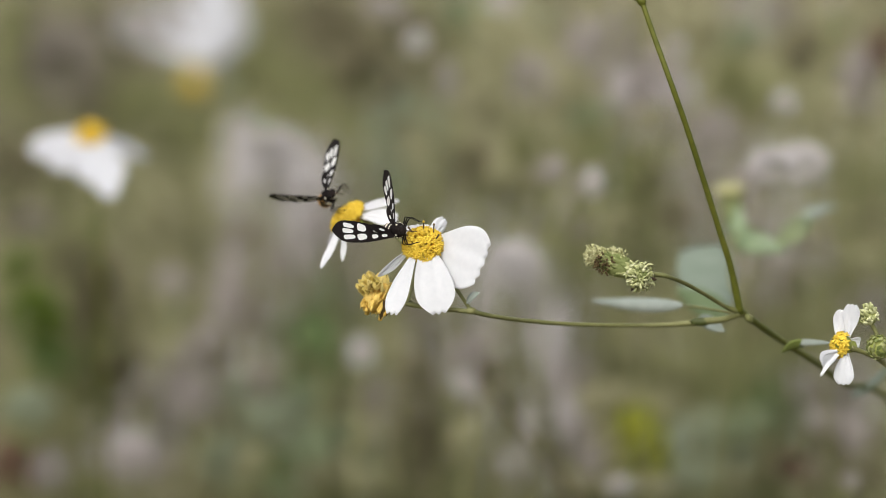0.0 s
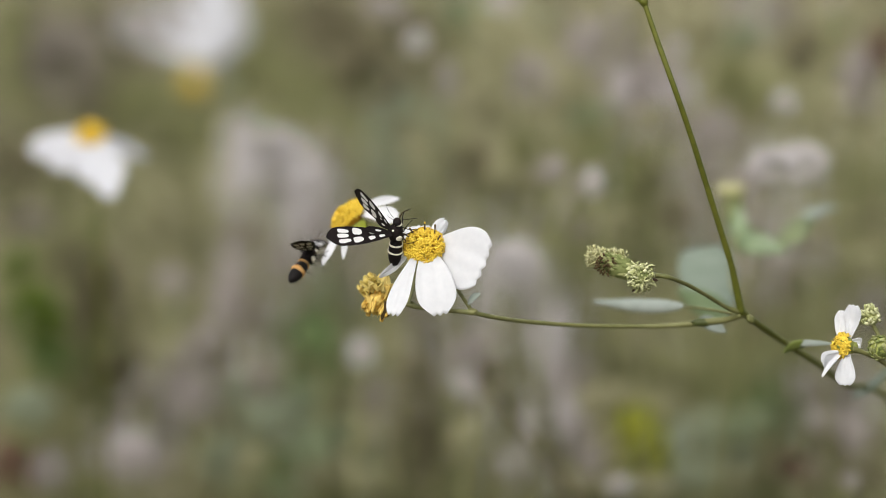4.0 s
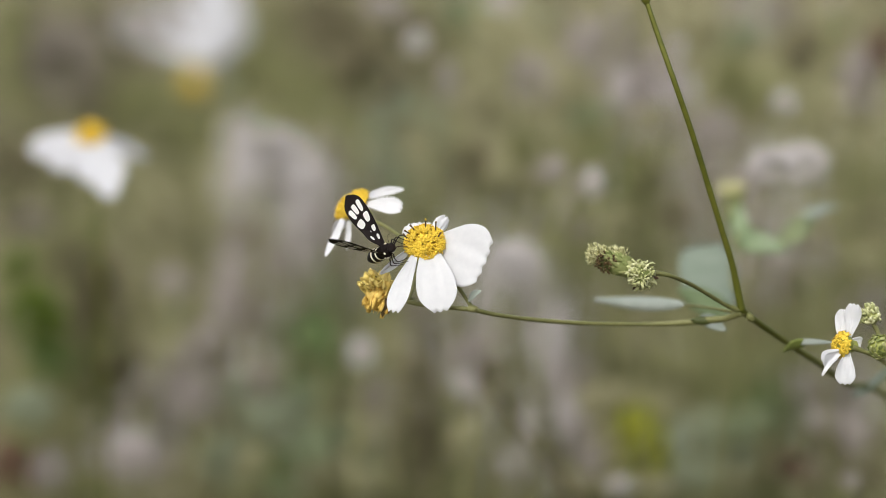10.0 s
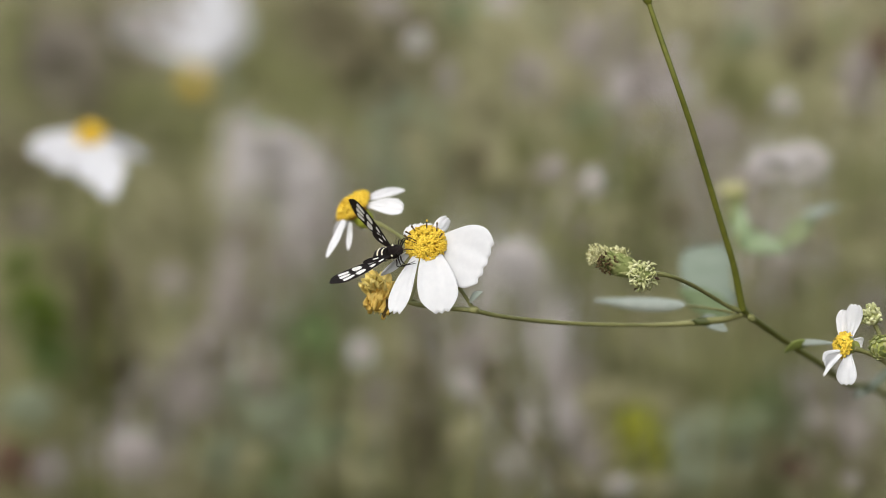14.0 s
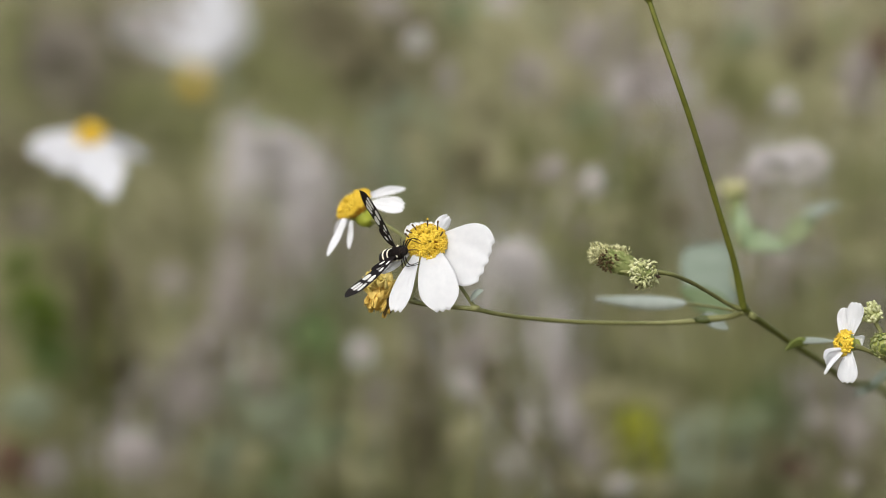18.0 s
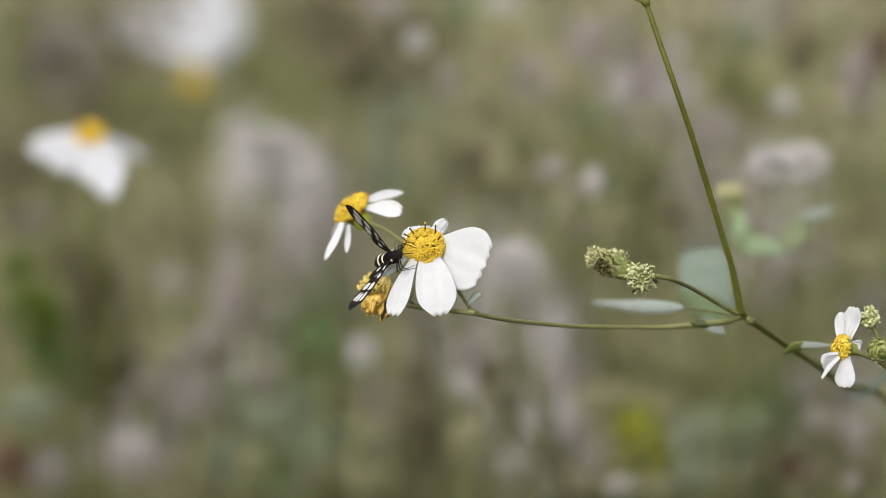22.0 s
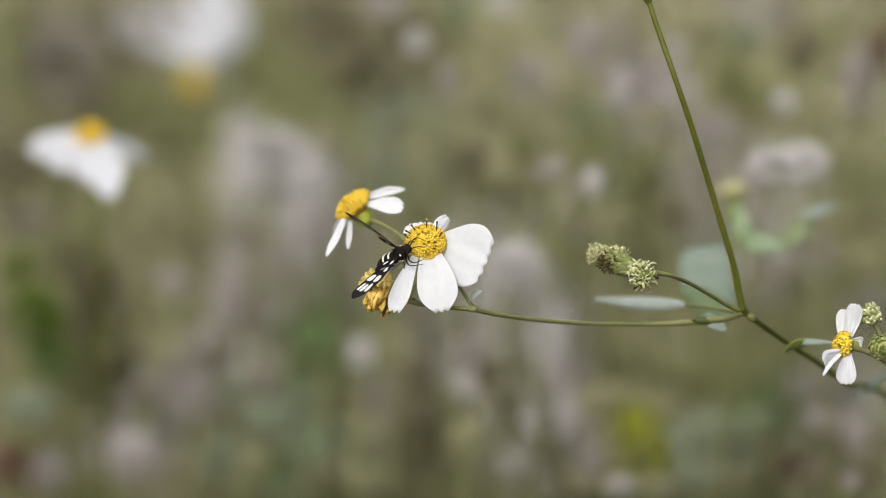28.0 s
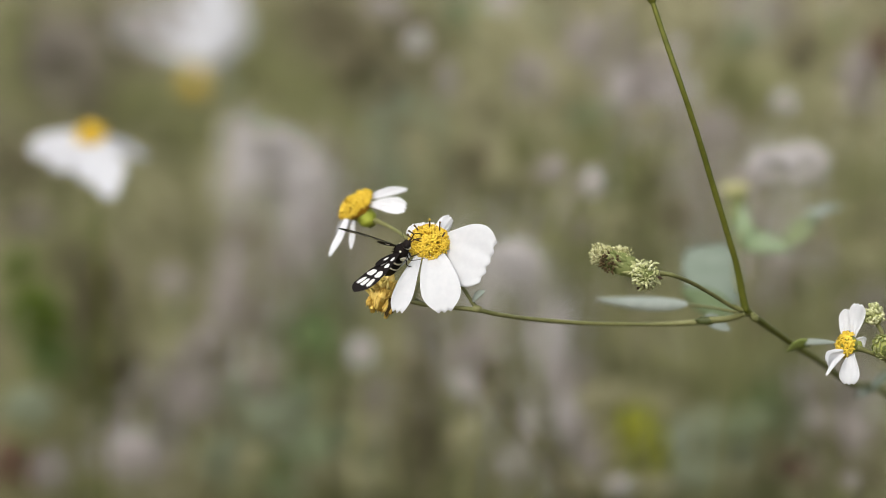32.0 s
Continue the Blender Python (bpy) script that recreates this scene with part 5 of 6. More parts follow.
# small scattered tufts, denser towards the ground
rnd = random.Random(29)
heads = []
for i in range(70):
    w = rnd.uniform(400, 760)
    k = 1 + w / 1120
    top = spot(rnd.uniform(-100, 100) * k, rnd.choice((-1, 1, -1)) * rnd.uniform(0, 58) * k, w)
    mat = rnd.choice((MAUVE, MAUVE, KHAKI, OLIVE, WEED_GREEN, WEED_BLUE, OLIVE, SHADE))
    s = rnd.uniform(2.2, 5.0)
    heads.append((top, (s, s * rnd.uniform(0.8, 1.9)), mat, 300 + i, (rnd.uniform(-0.45, 0.45), 0.1), 60))
far_tufts("scattered_weeds", "small mauve, khaki and green tufts scattered through the meadow", heads)
# dead stalks all through the near meadow
rnd = random.Random(17)
for i in range(34):
    y = rnd.uniform(0.45, 1.25)
    x = rnd.uniform(-1, 1) * (0.12 + 0.11 * (y + 1.1))
    dead_stalk((x, y), 0.856 - (y + 1.11) * rnd.uniform(0.085, 0.17), rnd.choice((OLIVE, SHADE, OLIVE, FIELD_GREEN, KHAKI, SHADE)), 100 + i)
for i in range(20):
    y = rnd.uniform(0.5, 1.4)
    x = rnd.uniform(-1, 1) * (0.12 + 0.11 * (y + 1.1))
    leafy_weed((x, y, 0.856 - (y + 1.11) * rnd.uniform(0.09, 0.18)), (rnd.uniform(10, 22), 14), 7, rnd.choice((FIELD_GREEN, FIELD_GREEN, WEED_BLUE)), 200 + i, label="low olive-green weed in the dry meadow", long=18, stem=STRAW)

field("dry_grass", 90000, 1.2, 9.0, 0.55, 0.22, 0.56, 0.0028, FIELD, "dense dry brown and olive meadow stalks", 3)
field("meadow_leaves", 50000, 1.2, 9.0, 0.55, 0.15, 0.48, 0.007, FIELD_GREEN, "low green leaves between the meadow stalks", 5, leafy=True)
field("meadow_grass", 70000, -5.0, 15.0, 0.0, 0.05, 0.26, 0.004, FIELD, "short dry meadow grass", 7)


# ---- what moves ----
# wings held wide at some beats: the one wing's way, the other's, and the way of the leading edges
SPREAD = {87: ((-0.21, 0.96, 0.19), (0.10, -0.99, 0.09), (0.26, -0.43, 0.85)),
          90: ((-0.40, 0.91, -0.08), (0.51, -0.85, -0.14), (0.23, -0.39, 0.88)),
          105: ((0.44, 0.67, -0.60), (0.45, -0.88, -0.13), (0.30, -0.36, 0.87))}


def flap(k, side):
    """A wing in flight at the beat k: it swings from behind the back to before the head."""
    if k in SPREAD:
        a, lead = Vector(SPREAD[k][0 if side > 0 else 1]).normalized(), Vector(SPREAD[k][2])
        y = (lead - a * a.dot(lead)).normalized() * side
        m = Matrix((a, y, a.cross(y))).transposed().to_4x4()
        m.translation = Vector((0.0007, side * 0.001, 0.001))
        return m
    ways = ((0.80, 0.45, -0.32), (-0.55, 0.40, 0.75), (0.74, 0.50, -0.50), (0.10, 0.85, 0.50), (-0.60, 0.45, 0.65))
    k += k > 120
    x, y, z = ways[k % 5]
    if k % 5 == 0 and side < 0:
        x, y, z = -0.50, 0.55, 0.45
    a = Vector((x, side * y, z)).normalized()
    lead = Vector((0.15, side * -0.9, -0.45)) if x > 0.5 else Vector((0.6, side * 0.1, -0.55))
    lead = (lead - a * a.dot(lead)).normalized()
    y = lead * side
    m = Matrix((a, y, a.cross(y))).transposed().to_4x4()
    m.translation = Vector((0.0007, side * 0.001, 0.001))
    return m


def motions():
    # wind sways the whole plant
    walk(weed, [
        (0, pose(0.216229, 0.050077, 0.000546, -0.000, -0.134, 0.019)), (0.5, pose(0.211794, 0.049860, -0.000995, -0.000, 0.212, -0.030)),
        (1, pose(0.210966, 0.049898, -0.000729, -0.000, 0.280, -0.039)), (1.5, pose(0.218520, 0.050165, 0.001172, -0.000, -0.339, 0.048)),
        (2, pose(0.218960, 0.050190, 0.001355, -0.000, -0.401, 0.056)), (2.5, pose(0.216556, 0.050117, 0.000833, -0.000, -0.168, 0.024)),
        (3, pose(0.215866, 0.050078, 0.000556, -0.000, -0.103, 0.014)), (3.5, pose(0.217586, 0.050092, 0.000657, -0.000, -0.232, 0.033)),
        (5.5, pose(0.213120, 0.049966, -0.000244, -0.000, 0.222, -0.031)), (6, pose(0.212188, 0.049979, -0.000152, -0.000, 0.318, -0.045)),
        (6.5, pose(0.213850, 0.050049, 0.000348, -0.000, 0.165, -0.023)), (7, pose(0.215462, 0.050064, 0.000456, -0.000, -0.001, 0.000)),
        (7.5, pose(0.216646, 0.049974, -0.000185, -0.000, -0.140, 0.020)), (8, pose(0.215281, 0.049991, -0.000062, -0.000, -0.050, 0.007)),
        (8.5, pose(0.212868, 0.049974, -0.000183, -0.000, 0.190, -0.027)), (9, pose(0.213218, 0.050028, 0.000202, -0.000, 0.167, -0.023)),
        (9.5, pose(0.213508, 0.050008, 0.000057, -0.000, 0.126, -0.018)), (10, pose(0.213944, 0.050020, 0.000145, -0.000, 0.090, -0.013)),
        (10.5, pose(0.214072, 0.049971, -0.000204, -0.000, 0.112, -0.016)), (11, pose(0.214658, 0.049980, -0.000144, -0.000, 0.047, -0.007)),
        (11.5, pose(0.214783, 0.050034, 0.000241, -0.000, 0.047, -0.007)), (12, pose(0.214080, 0.049994, -0.000043, -0.000, 0.107, -0.015)),
        (12.5, pose(0.214603, 0.050013, 0.000095, -0.000, 0.040, -0.006)), (13, pose(0.215000, 0.050000, 0.000000, 0.000, -0.000, 0.000)),
        (13.5, pose(0.213872, 0.049921, -0.000560, -0.000, 0.116, -0.016)), (14, pose(0.214997, 0.050024, 0.000169, -0.000, 0.025, -0.003)),
        (14.5, pose(0.214255, 0.050039, 0.000280, -0.000, 0.109, -0.015)), (16.5, pose(0.215409, 0.050010, 0.000068, -0.000, -0.021, 0.003)),
        (17, pose(0.215048, 0.050002, 0.000016, -0.000, -0.000, 0.000)), (17.5, pose(0.213978, 0.049933, -0.000474, -0.000, 0.089, -0.013)),
        (18, pose(0.215961, 0.050106, 0.000757, -0.000, -0.040, 0.006)), (18.5, pose(0.213938, 0.050021, 0.000146, -0.000, 0.144, -0.020)),
        (19, pose(0.215161, 0.050057, 0.000405, -0.000, 0.038, -0.005)), (19.5, pose(0.215760, 0.050068, 0.000481, -0.000, 0.006, -0.001)),
        (20, pose(0.215275, 0.050040, 0.000284, -0.000, 0.053, -0.008)), (20.5, pose(0.215115, 0.050015, 0.000110, -0.000, 0.046, -0.006)),
        (21, pose(0.215340, 0.049995, -0.000037, -0.000, 0.004, -0.001)), (21.5, pose(0.213593, 0.049925, -0.000532, -0.000, 0.144, -0.020)),
        (22, pose(0.214298, 0.049935, -0.000461, -0.000, 0.053, -0.007)), (22.5, pose(0.214938, 0.049964, -0.000255, -0.000, -0.054, 0.008)),
        (23, pose(0.211001, 0.050086, 0.000613, -0.000, 0.385, -0.054)), (23.5, pose(0.213611, 0.050054, 0.000385, -0.000, 0.147, -0.021)),
        (24, pose(0.217033, 0.050080, 0.000569, -0.000, -0.206, 0.029)), (24.5, pose(0.214068, 0.049971, -0.000205, -0.000, 0.037, -0.005)),
        (25, pose(0.212770, 0.049971, -0.000207, -0.000, 0.179, -0.025)), (25.5, pose(0.212227, 0.049887, -0.000805, -0.000, 0.229, -0.032)),
        (27.5, pose(0.212097, 0.049941, -0.000416, -0.000, 0.254, -0.036)), (28, pose(0.214010, 0.050016, 0.000115, -0.000, 0.103, -0.014)),
        (28.5, pose(0.216189, 0.050009, 0.000065, -0.000, -0.144, 0.020)), (29, pose(0.213139, 0.049968, -0.000227, -0.000, 0.116, -0.016)),
        (29.5, pose(0.212807, 0.050054, 0.000384, -0.000, 0.176, -0.025)), (30, pose(0.215848, 0.050086, 0.000615, -0.000, -0.077, 0.011)),
        (30.5, pose(0.215794, 0.050053, 0.000377, -0.000, -0.056, 0.008)), (31, pose(0.216475, 0.050066, 0.000470, -0.000, -0.078, 0.011)),
        (31.5, pose(0.213554, 0.049921, -0.000563, -0.000, 0.168, -0.024)), (32, pose(0.215094, 0.050028, 0.000201, -0.000, 0.068, -0.010)),])
    # the thin upper stem bends more
    walk(upper_stem, [
        (0, pose(0.006484, 0.000205, 0.001456, -0.000, -0.548, 0.077)), (0.5, pose(0.007037, 0.000222, 0.001583, -0.000, -0.595, 0.084)),
        (1, pose(0.007223, 0.000228, 0.001626, -0.000, -0.610, 0.086)), (1.5, pose(0.005998, 0.000189, 0.001345, -0.000, -0.507, 0.071)),
        (2, pose(0.004232, 0.000133, 0.000943, -0.000, -0.357, 0.050)), (2.5, pose(0.003533, 0.000110, 0.000785, -0.000, -0.298, 0.042)),
        (3, pose(0.003447, 0.000108, 0.000766, -0.000, -0.291, 0.041)), (3.5, pose(0.004128, 0.000129, 0.000919, -0.000, -0.349, 0.049)),
        (5.5, pose(0.002867, 0.000089, 0.000636, -0.000, -0.242, 0.034)), (6, pose(0.001324, 0.000041, 0.000292, -0.000, -0.112, 0.016)),
        (6.5, pose(0.001988, 0.000062, 0.000439, -0.000, -0.168, 0.024)), (7, pose(0.002092, 0.000065, 0.000463, -0.000, -0.177, 0.025)),
        (7.5, pose(0.000663, 0.000021, 0.000146, -0.000, -0.056, 0.008)), (8, pose(0.000669, 0.000021, 0.000147, -0.000, -0.056, 0.008)),
        (8.5, pose(0.003121, 0.000097, 0.000693, -0.000, -0.264, 0.037)), (9, pose(0.003880, 0.000121, 0.000863, -0.000, -0.328, 0.046)),
        (9.5, pose(0.004374, 0.000137, 0.000975, -0.000, -0.369, 0.052)), (10, pose(0.004100, 0.000128, 0.000913, -0.000, -0.346, 0.049)),
        (10.5, pose(0.002800, 0.000087, 0.000621, -0.000, -0.236, 0.033)), (11, pose(0.002799, 0.000087, 0.000620, -0.000, -0.236, 0.033)),
        (11.5, pose(0.002857, 0.000089, 0.000633, -0.000, -0.241, 0.034)), (12, pose(0.002304, 0.000072, 0.000510, -0.000, -0.195, 0.027)),
        (12.5, pose(0.001086, 0.000034, 0.000239, -0.000, -0.092, 0.013)), (13, pose(0.000284, 0.000009, 0.000062, -0.000, -0.024, 0.003)),
        (13.5, pose(0.001539, 0.000048, 0.000340, -0.000, -0.130, 0.018)), (14, pose(0.001803, 0.000056, 0.000398, -0.000, -0.152, 0.021)),
        (14.5, pose(0.001665, 0.000052, 0.000368, -0.000, -0.141, 0.020)), (16.5, pose(0.000932, 0.000029, 0.000205, -0.000, -0.079, 0.011)),
        (17, pose(0.000780, 0.000024, 0.000172, -0.000, -0.066, 0.009)), (17.5, pose(0.001646, 0.000051, 0.000363, -0.000, -0.139, 0.020)),
        (18, pose(0.001658, 0.000051, 0.000366, -0.000, -0.140, 0.020)), (18.5, pose(0.001112, 0.000034, 0.000245, -0.000, -0.094, 0.013)),
        (19, pose(0.001060, 0.000033, 0.000234, -0.000, -0.090, 0.013)), (19.5, pose(0.001258, 0.000039, 0.000277, -0.000, -0.106, 0.015)),
        (20, pose(0.001317, 0.000041, 0.000290, -0.000, -0.111, 0.016)), (20.5, pose(0.001625, 0.000050, 0.000359, -0.000, -0.137, 0.019)),
        (21, pose(0.001989, 0.000062, 0.000440, -0.000, -0.168, 0.024)), (21.5, pose(0.002612, 0.000081, 0.000579, -0.000, -0.221, 0.031)),
        (22, pose(0.002127, 0.000066, 0.000470, -0.000, -0.180, 0.025)), (22.5, pose(0.000547, 0.000017, 0.000120, -0.000, -0.046, 0.006)),
        (23, pose(0.001469, 0.000046, 0.000324, -0.000, -0.124, 0.017)), (23.5, pose(0.001274, 0.000039, 0.000281, -0.000, -0.108, 0.015)),
        (24, pose(0.000779, 0.000024, 0.000172, -0.000, -0.066, 0.009)), (24.5, pose(0.001453, 0.000045, 0.000321, -0.000, -0.123, 0.017)),
        (25, pose(0.002027, 0.000063, 0.000448, -0.000, -0.171, 0.024)), (25.5, pose(0.002930, 0.000091, 0.000650, -0.000, -0.247, 0.035)),
        (27.5, pose(0.002909, 0.000091, 0.000645, -0.000, -0.246, 0.035)), (28, pose(0.001874, 0.000058, 0.000414, -0.000, -0.158, 0.022)),
        (28.5, pose(0.002466, 0.000077, 0.000546, -0.000, -0.208, 0.029)), (29, pose(0.002240, 0.000070, 0.000496, -0.000, -0.189, 0.027)),
        (29.5, pose(0.001206, 0.000037, 0.000266, -0.000, -0.102, 0.014)), (30, pose(0.000872, 0.000027, 0.000192, -0.000, -0.074, 0.010)),
        (30.5, pose(0.001117, 0.000035, 0.000246, -0.000, -0.094, 0.013)), (31, pose(0.001116, 0.000035, 0.000246, -0.000, -0.094, 0.013)),
        (31.5, pose(0.000520, 0.000016, 0.000114, -0.000, -0.044, 0.006)), (32, pose(0.000012, 0.000000, 0.000003, -0.000, -0.001, 0.000)),])
    # the nodding flower springs up when its moth leaves
    walk(nodding_head, [
        (0, pose(-0.000608, -0.000299, -0.002130, 0.000, -0.000, 0.000)), (1, pose(-0.000389, -0.000380, -0.002702, 0.000, -0.000, 0.000)),
        (2, pose(-0.000077, -0.000272, -0.001933, 0.000, -0.000, 0.000)), (3, pose(-0.000755, -0.000337, -0.002399, 0.000, -0.000, 0.000)),
        (3.5, pose(-0.000897, -0.000309, -0.002200, 0.000, -0.000, 0.000)), (4.2, pose(-0.000509, -0.000142, -0.001008, 0.000, -0.000, 0.000)),
        (5, pose(0.000000, 0.000000, 0.000000, 0.000, -0.000, 0.000)), (5.5, pose(0.000000, 0.000000, 0.000000, 0.000, -0.000, 0.000)),
        (32, pose(0.000000, 0.000000, 0.000000, 0.000, -0.000, 0.000)),])
    # the feeding moth follows the flower, turns and fans its wings
    walk(feeding_moth, [
        (0, pose(-0.01009, -0.00040, 0.70429, 83.3, -5.8, -70.5)), (0.5, pose(-0.01056, -0.00042, 0.70411, 83.3, -5.8, -70.5)),
        (1, pose(-0.01034, -0.00039, 0.70444, 83.1, -6.9, -70.5)), (1.5, pose(-0.01059, -0.00044, 0.70439, 83.2, -14.6, -73.1)),
        (2, pose(-0.01127, -0.00061, 0.70446, 85.6, -31.7, -80.5)), (2.5, pose(-0.01031, -0.00081, 0.70385, 86.4, -46.7, -81.6)),
        (3, pose(-0.01025, -0.00097, 0.70384, 85.5, -64.5, -80.5)), (3.5, pose(-0.01049, -0.00103, 0.70344, 84.6, -65.2, -79.5)),
        (5.5, pose(-0.01035, -0.00086, 0.70462, 86.3, -55.8, -82.4)), (6, pose(-0.00990, -0.00083, 0.70488, 86.3, -47.8, -83.5)),
        (6.5, pose(-0.01029, -0.00068, 0.70475, 80.2, -25.0, -74.6)), (7, pose(-0.01136, -0.00105, 0.70247, 78.0, -24.8, -70.8)),
        (7.5, pose(-0.01230, -0.00151, 0.70007, 76.9, -29.1, -67.8)), (8, pose(-0.01254, -0.00164, 0.69908, 75.9, -22.8, -63.0)),
        (8.5, pose(-0.01218, -0.00156, 0.69964, 76.0, -21.9, -62.7)), (9, pose(-0.01191, -0.00154, 0.69982, 76.1, -21.0, -62.5)),
        (9.5, pose(-0.01252, -0.00156, 0.69968, 76.2, -20.1, -62.2)), (10, pose(-0.01280, -0.00153, 0.69983, 76.4, -19.2, -61.9)),
        (10.5, pose(-0.01140, -0.00151, 0.69997, 76.5, -18.3, -61.7)), (11, pose(-0.01105, -0.00159, 0.69947, 76.7, -17.4, -61.4)),
        (11.5, pose(-0.01111, -0.00157, 0.69961, 76.9, -16.5, -61.1)), (12, pose(-0.01137, -0.00157, 0.69957, 77.1, -15.7, -60.9)),
        (12.5, pose(-0.01127, -0.00157, 0.69958, 77.3, -14.8, -60.6)), (13, pose(-0.01111, -0.00158, 0.69949, 77.5, -13.9, -60.4)),
        (13.5, pose(-0.01125, -0.00161, 0.69927, 77.5, -14.0, -60.5)), (14, pose(-0.01125, -0.00157, 0.69958, 77.5, -14.2, -60.6)),
        (14.5, pose(-0.01093, -0.00151, 0.70003, 77.5, -14.3, -60.8)), (16.5, pose(-0.01057, -0.00163, 0.69916, 77.4, -15.0, -61.2)),
        (17, pose(-0.01094, -0.00166, 0.69896, 77.4, -15.1, -61.4)), (17.5, pose(-0.01077, -0.00170, 0.69865, 77.4, -15.3, -61.5)),
        (18, pose(-0.01014, -0.00160, 0.69938, 77.4, -15.5, -61.6)), (18.5, pose(-0.00996, -0.00159, 0.69947, 77.4, -15.6, -61.7)),
        (19, pose(-0.01051, -0.00159, 0.69946, 77.4, -15.8, -61.8)), (19.5, pose(-0.01007, -0.00161, 0.69929, 77.4, -16.0, -62.0)),
        (20, pose(-0.00979, -0.00161, 0.69927, 77.4, -16.1, -62.1)), (20.5, pose(-0.00977, -0.00163, 0.69913, 77.4, -16.3, -62.2)),
        (21, pose(-0.01106, -0.00172, 0.69853, 77.4, -16.4, -62.3)), (21.5, pose(-0.01121, -0.00172, 0.69850, 77.4, -16.6, -62.5)),
        (22, pose(-0.01127, -0.00173, 0.69844, 77.4, -16.8, -62.6)), (22.5, pose(-0.01179, -0.00174, 0.69834, 77.3, -16.9, -62.7)),
        (23, pose(-0.01053, -0.00142, 0.70064, 77.3, -17.1, -62.8)), (23.5, pose(-0.01071, -0.00157, 0.69960, 77.3, -17.2, -63.0)),
        (24, pose(-0.01130, -0.00176, 0.69823, 77.3, -17.4, -63.1)), (24.5, pose(-0.01133, -0.00174, 0.69839, 77.3, -17.6, -63.2)),
        (25, pose(-0.01121, -0.00167, 0.69887, 77.3, -17.7, -63.3)), (25.5, pose(-0.01090, -0.00170, 0.69867, 76.2, -19.1, -61.3)),
        (27.5, pose(-0.01018, -0.00162, 0.69921, 70.3, -24.4, -52.9)), (28, pose(-0.00965, -0.00163, 0.69916, 68.6, -25.6, -50.7)),
        (28.5, pose(-0.01083, -0.00174, 0.69835, 64.5, -30.9, -47.8)), (29, pose(-0.01059, -0.00166, 0.69893, 60.2, -36.0, -44.8)),
        (29.5, pose(-0.01044, -0.00156, 0.69966, 62.4, -36.4, -47.9)), (30, pose(-0.01085, -0.00162, 0.69923, 64.6, -36.7, -51.0)),
        (30.5, pose(-0.01063, -0.00162, 0.69919, 57.5, -42.5, -44.4)), (31, pose(-0.00982, -0.00170, 0.69863, 48.6, -48.0, -36.4)),
        (31.5, pose(-0.00984, -0.00171, 0.69858, 58.6, -45.1, -46.8)), (32, pose(-0.00939, -0.00158, 0.69950, 67.3, -41.2, -56.5)),])
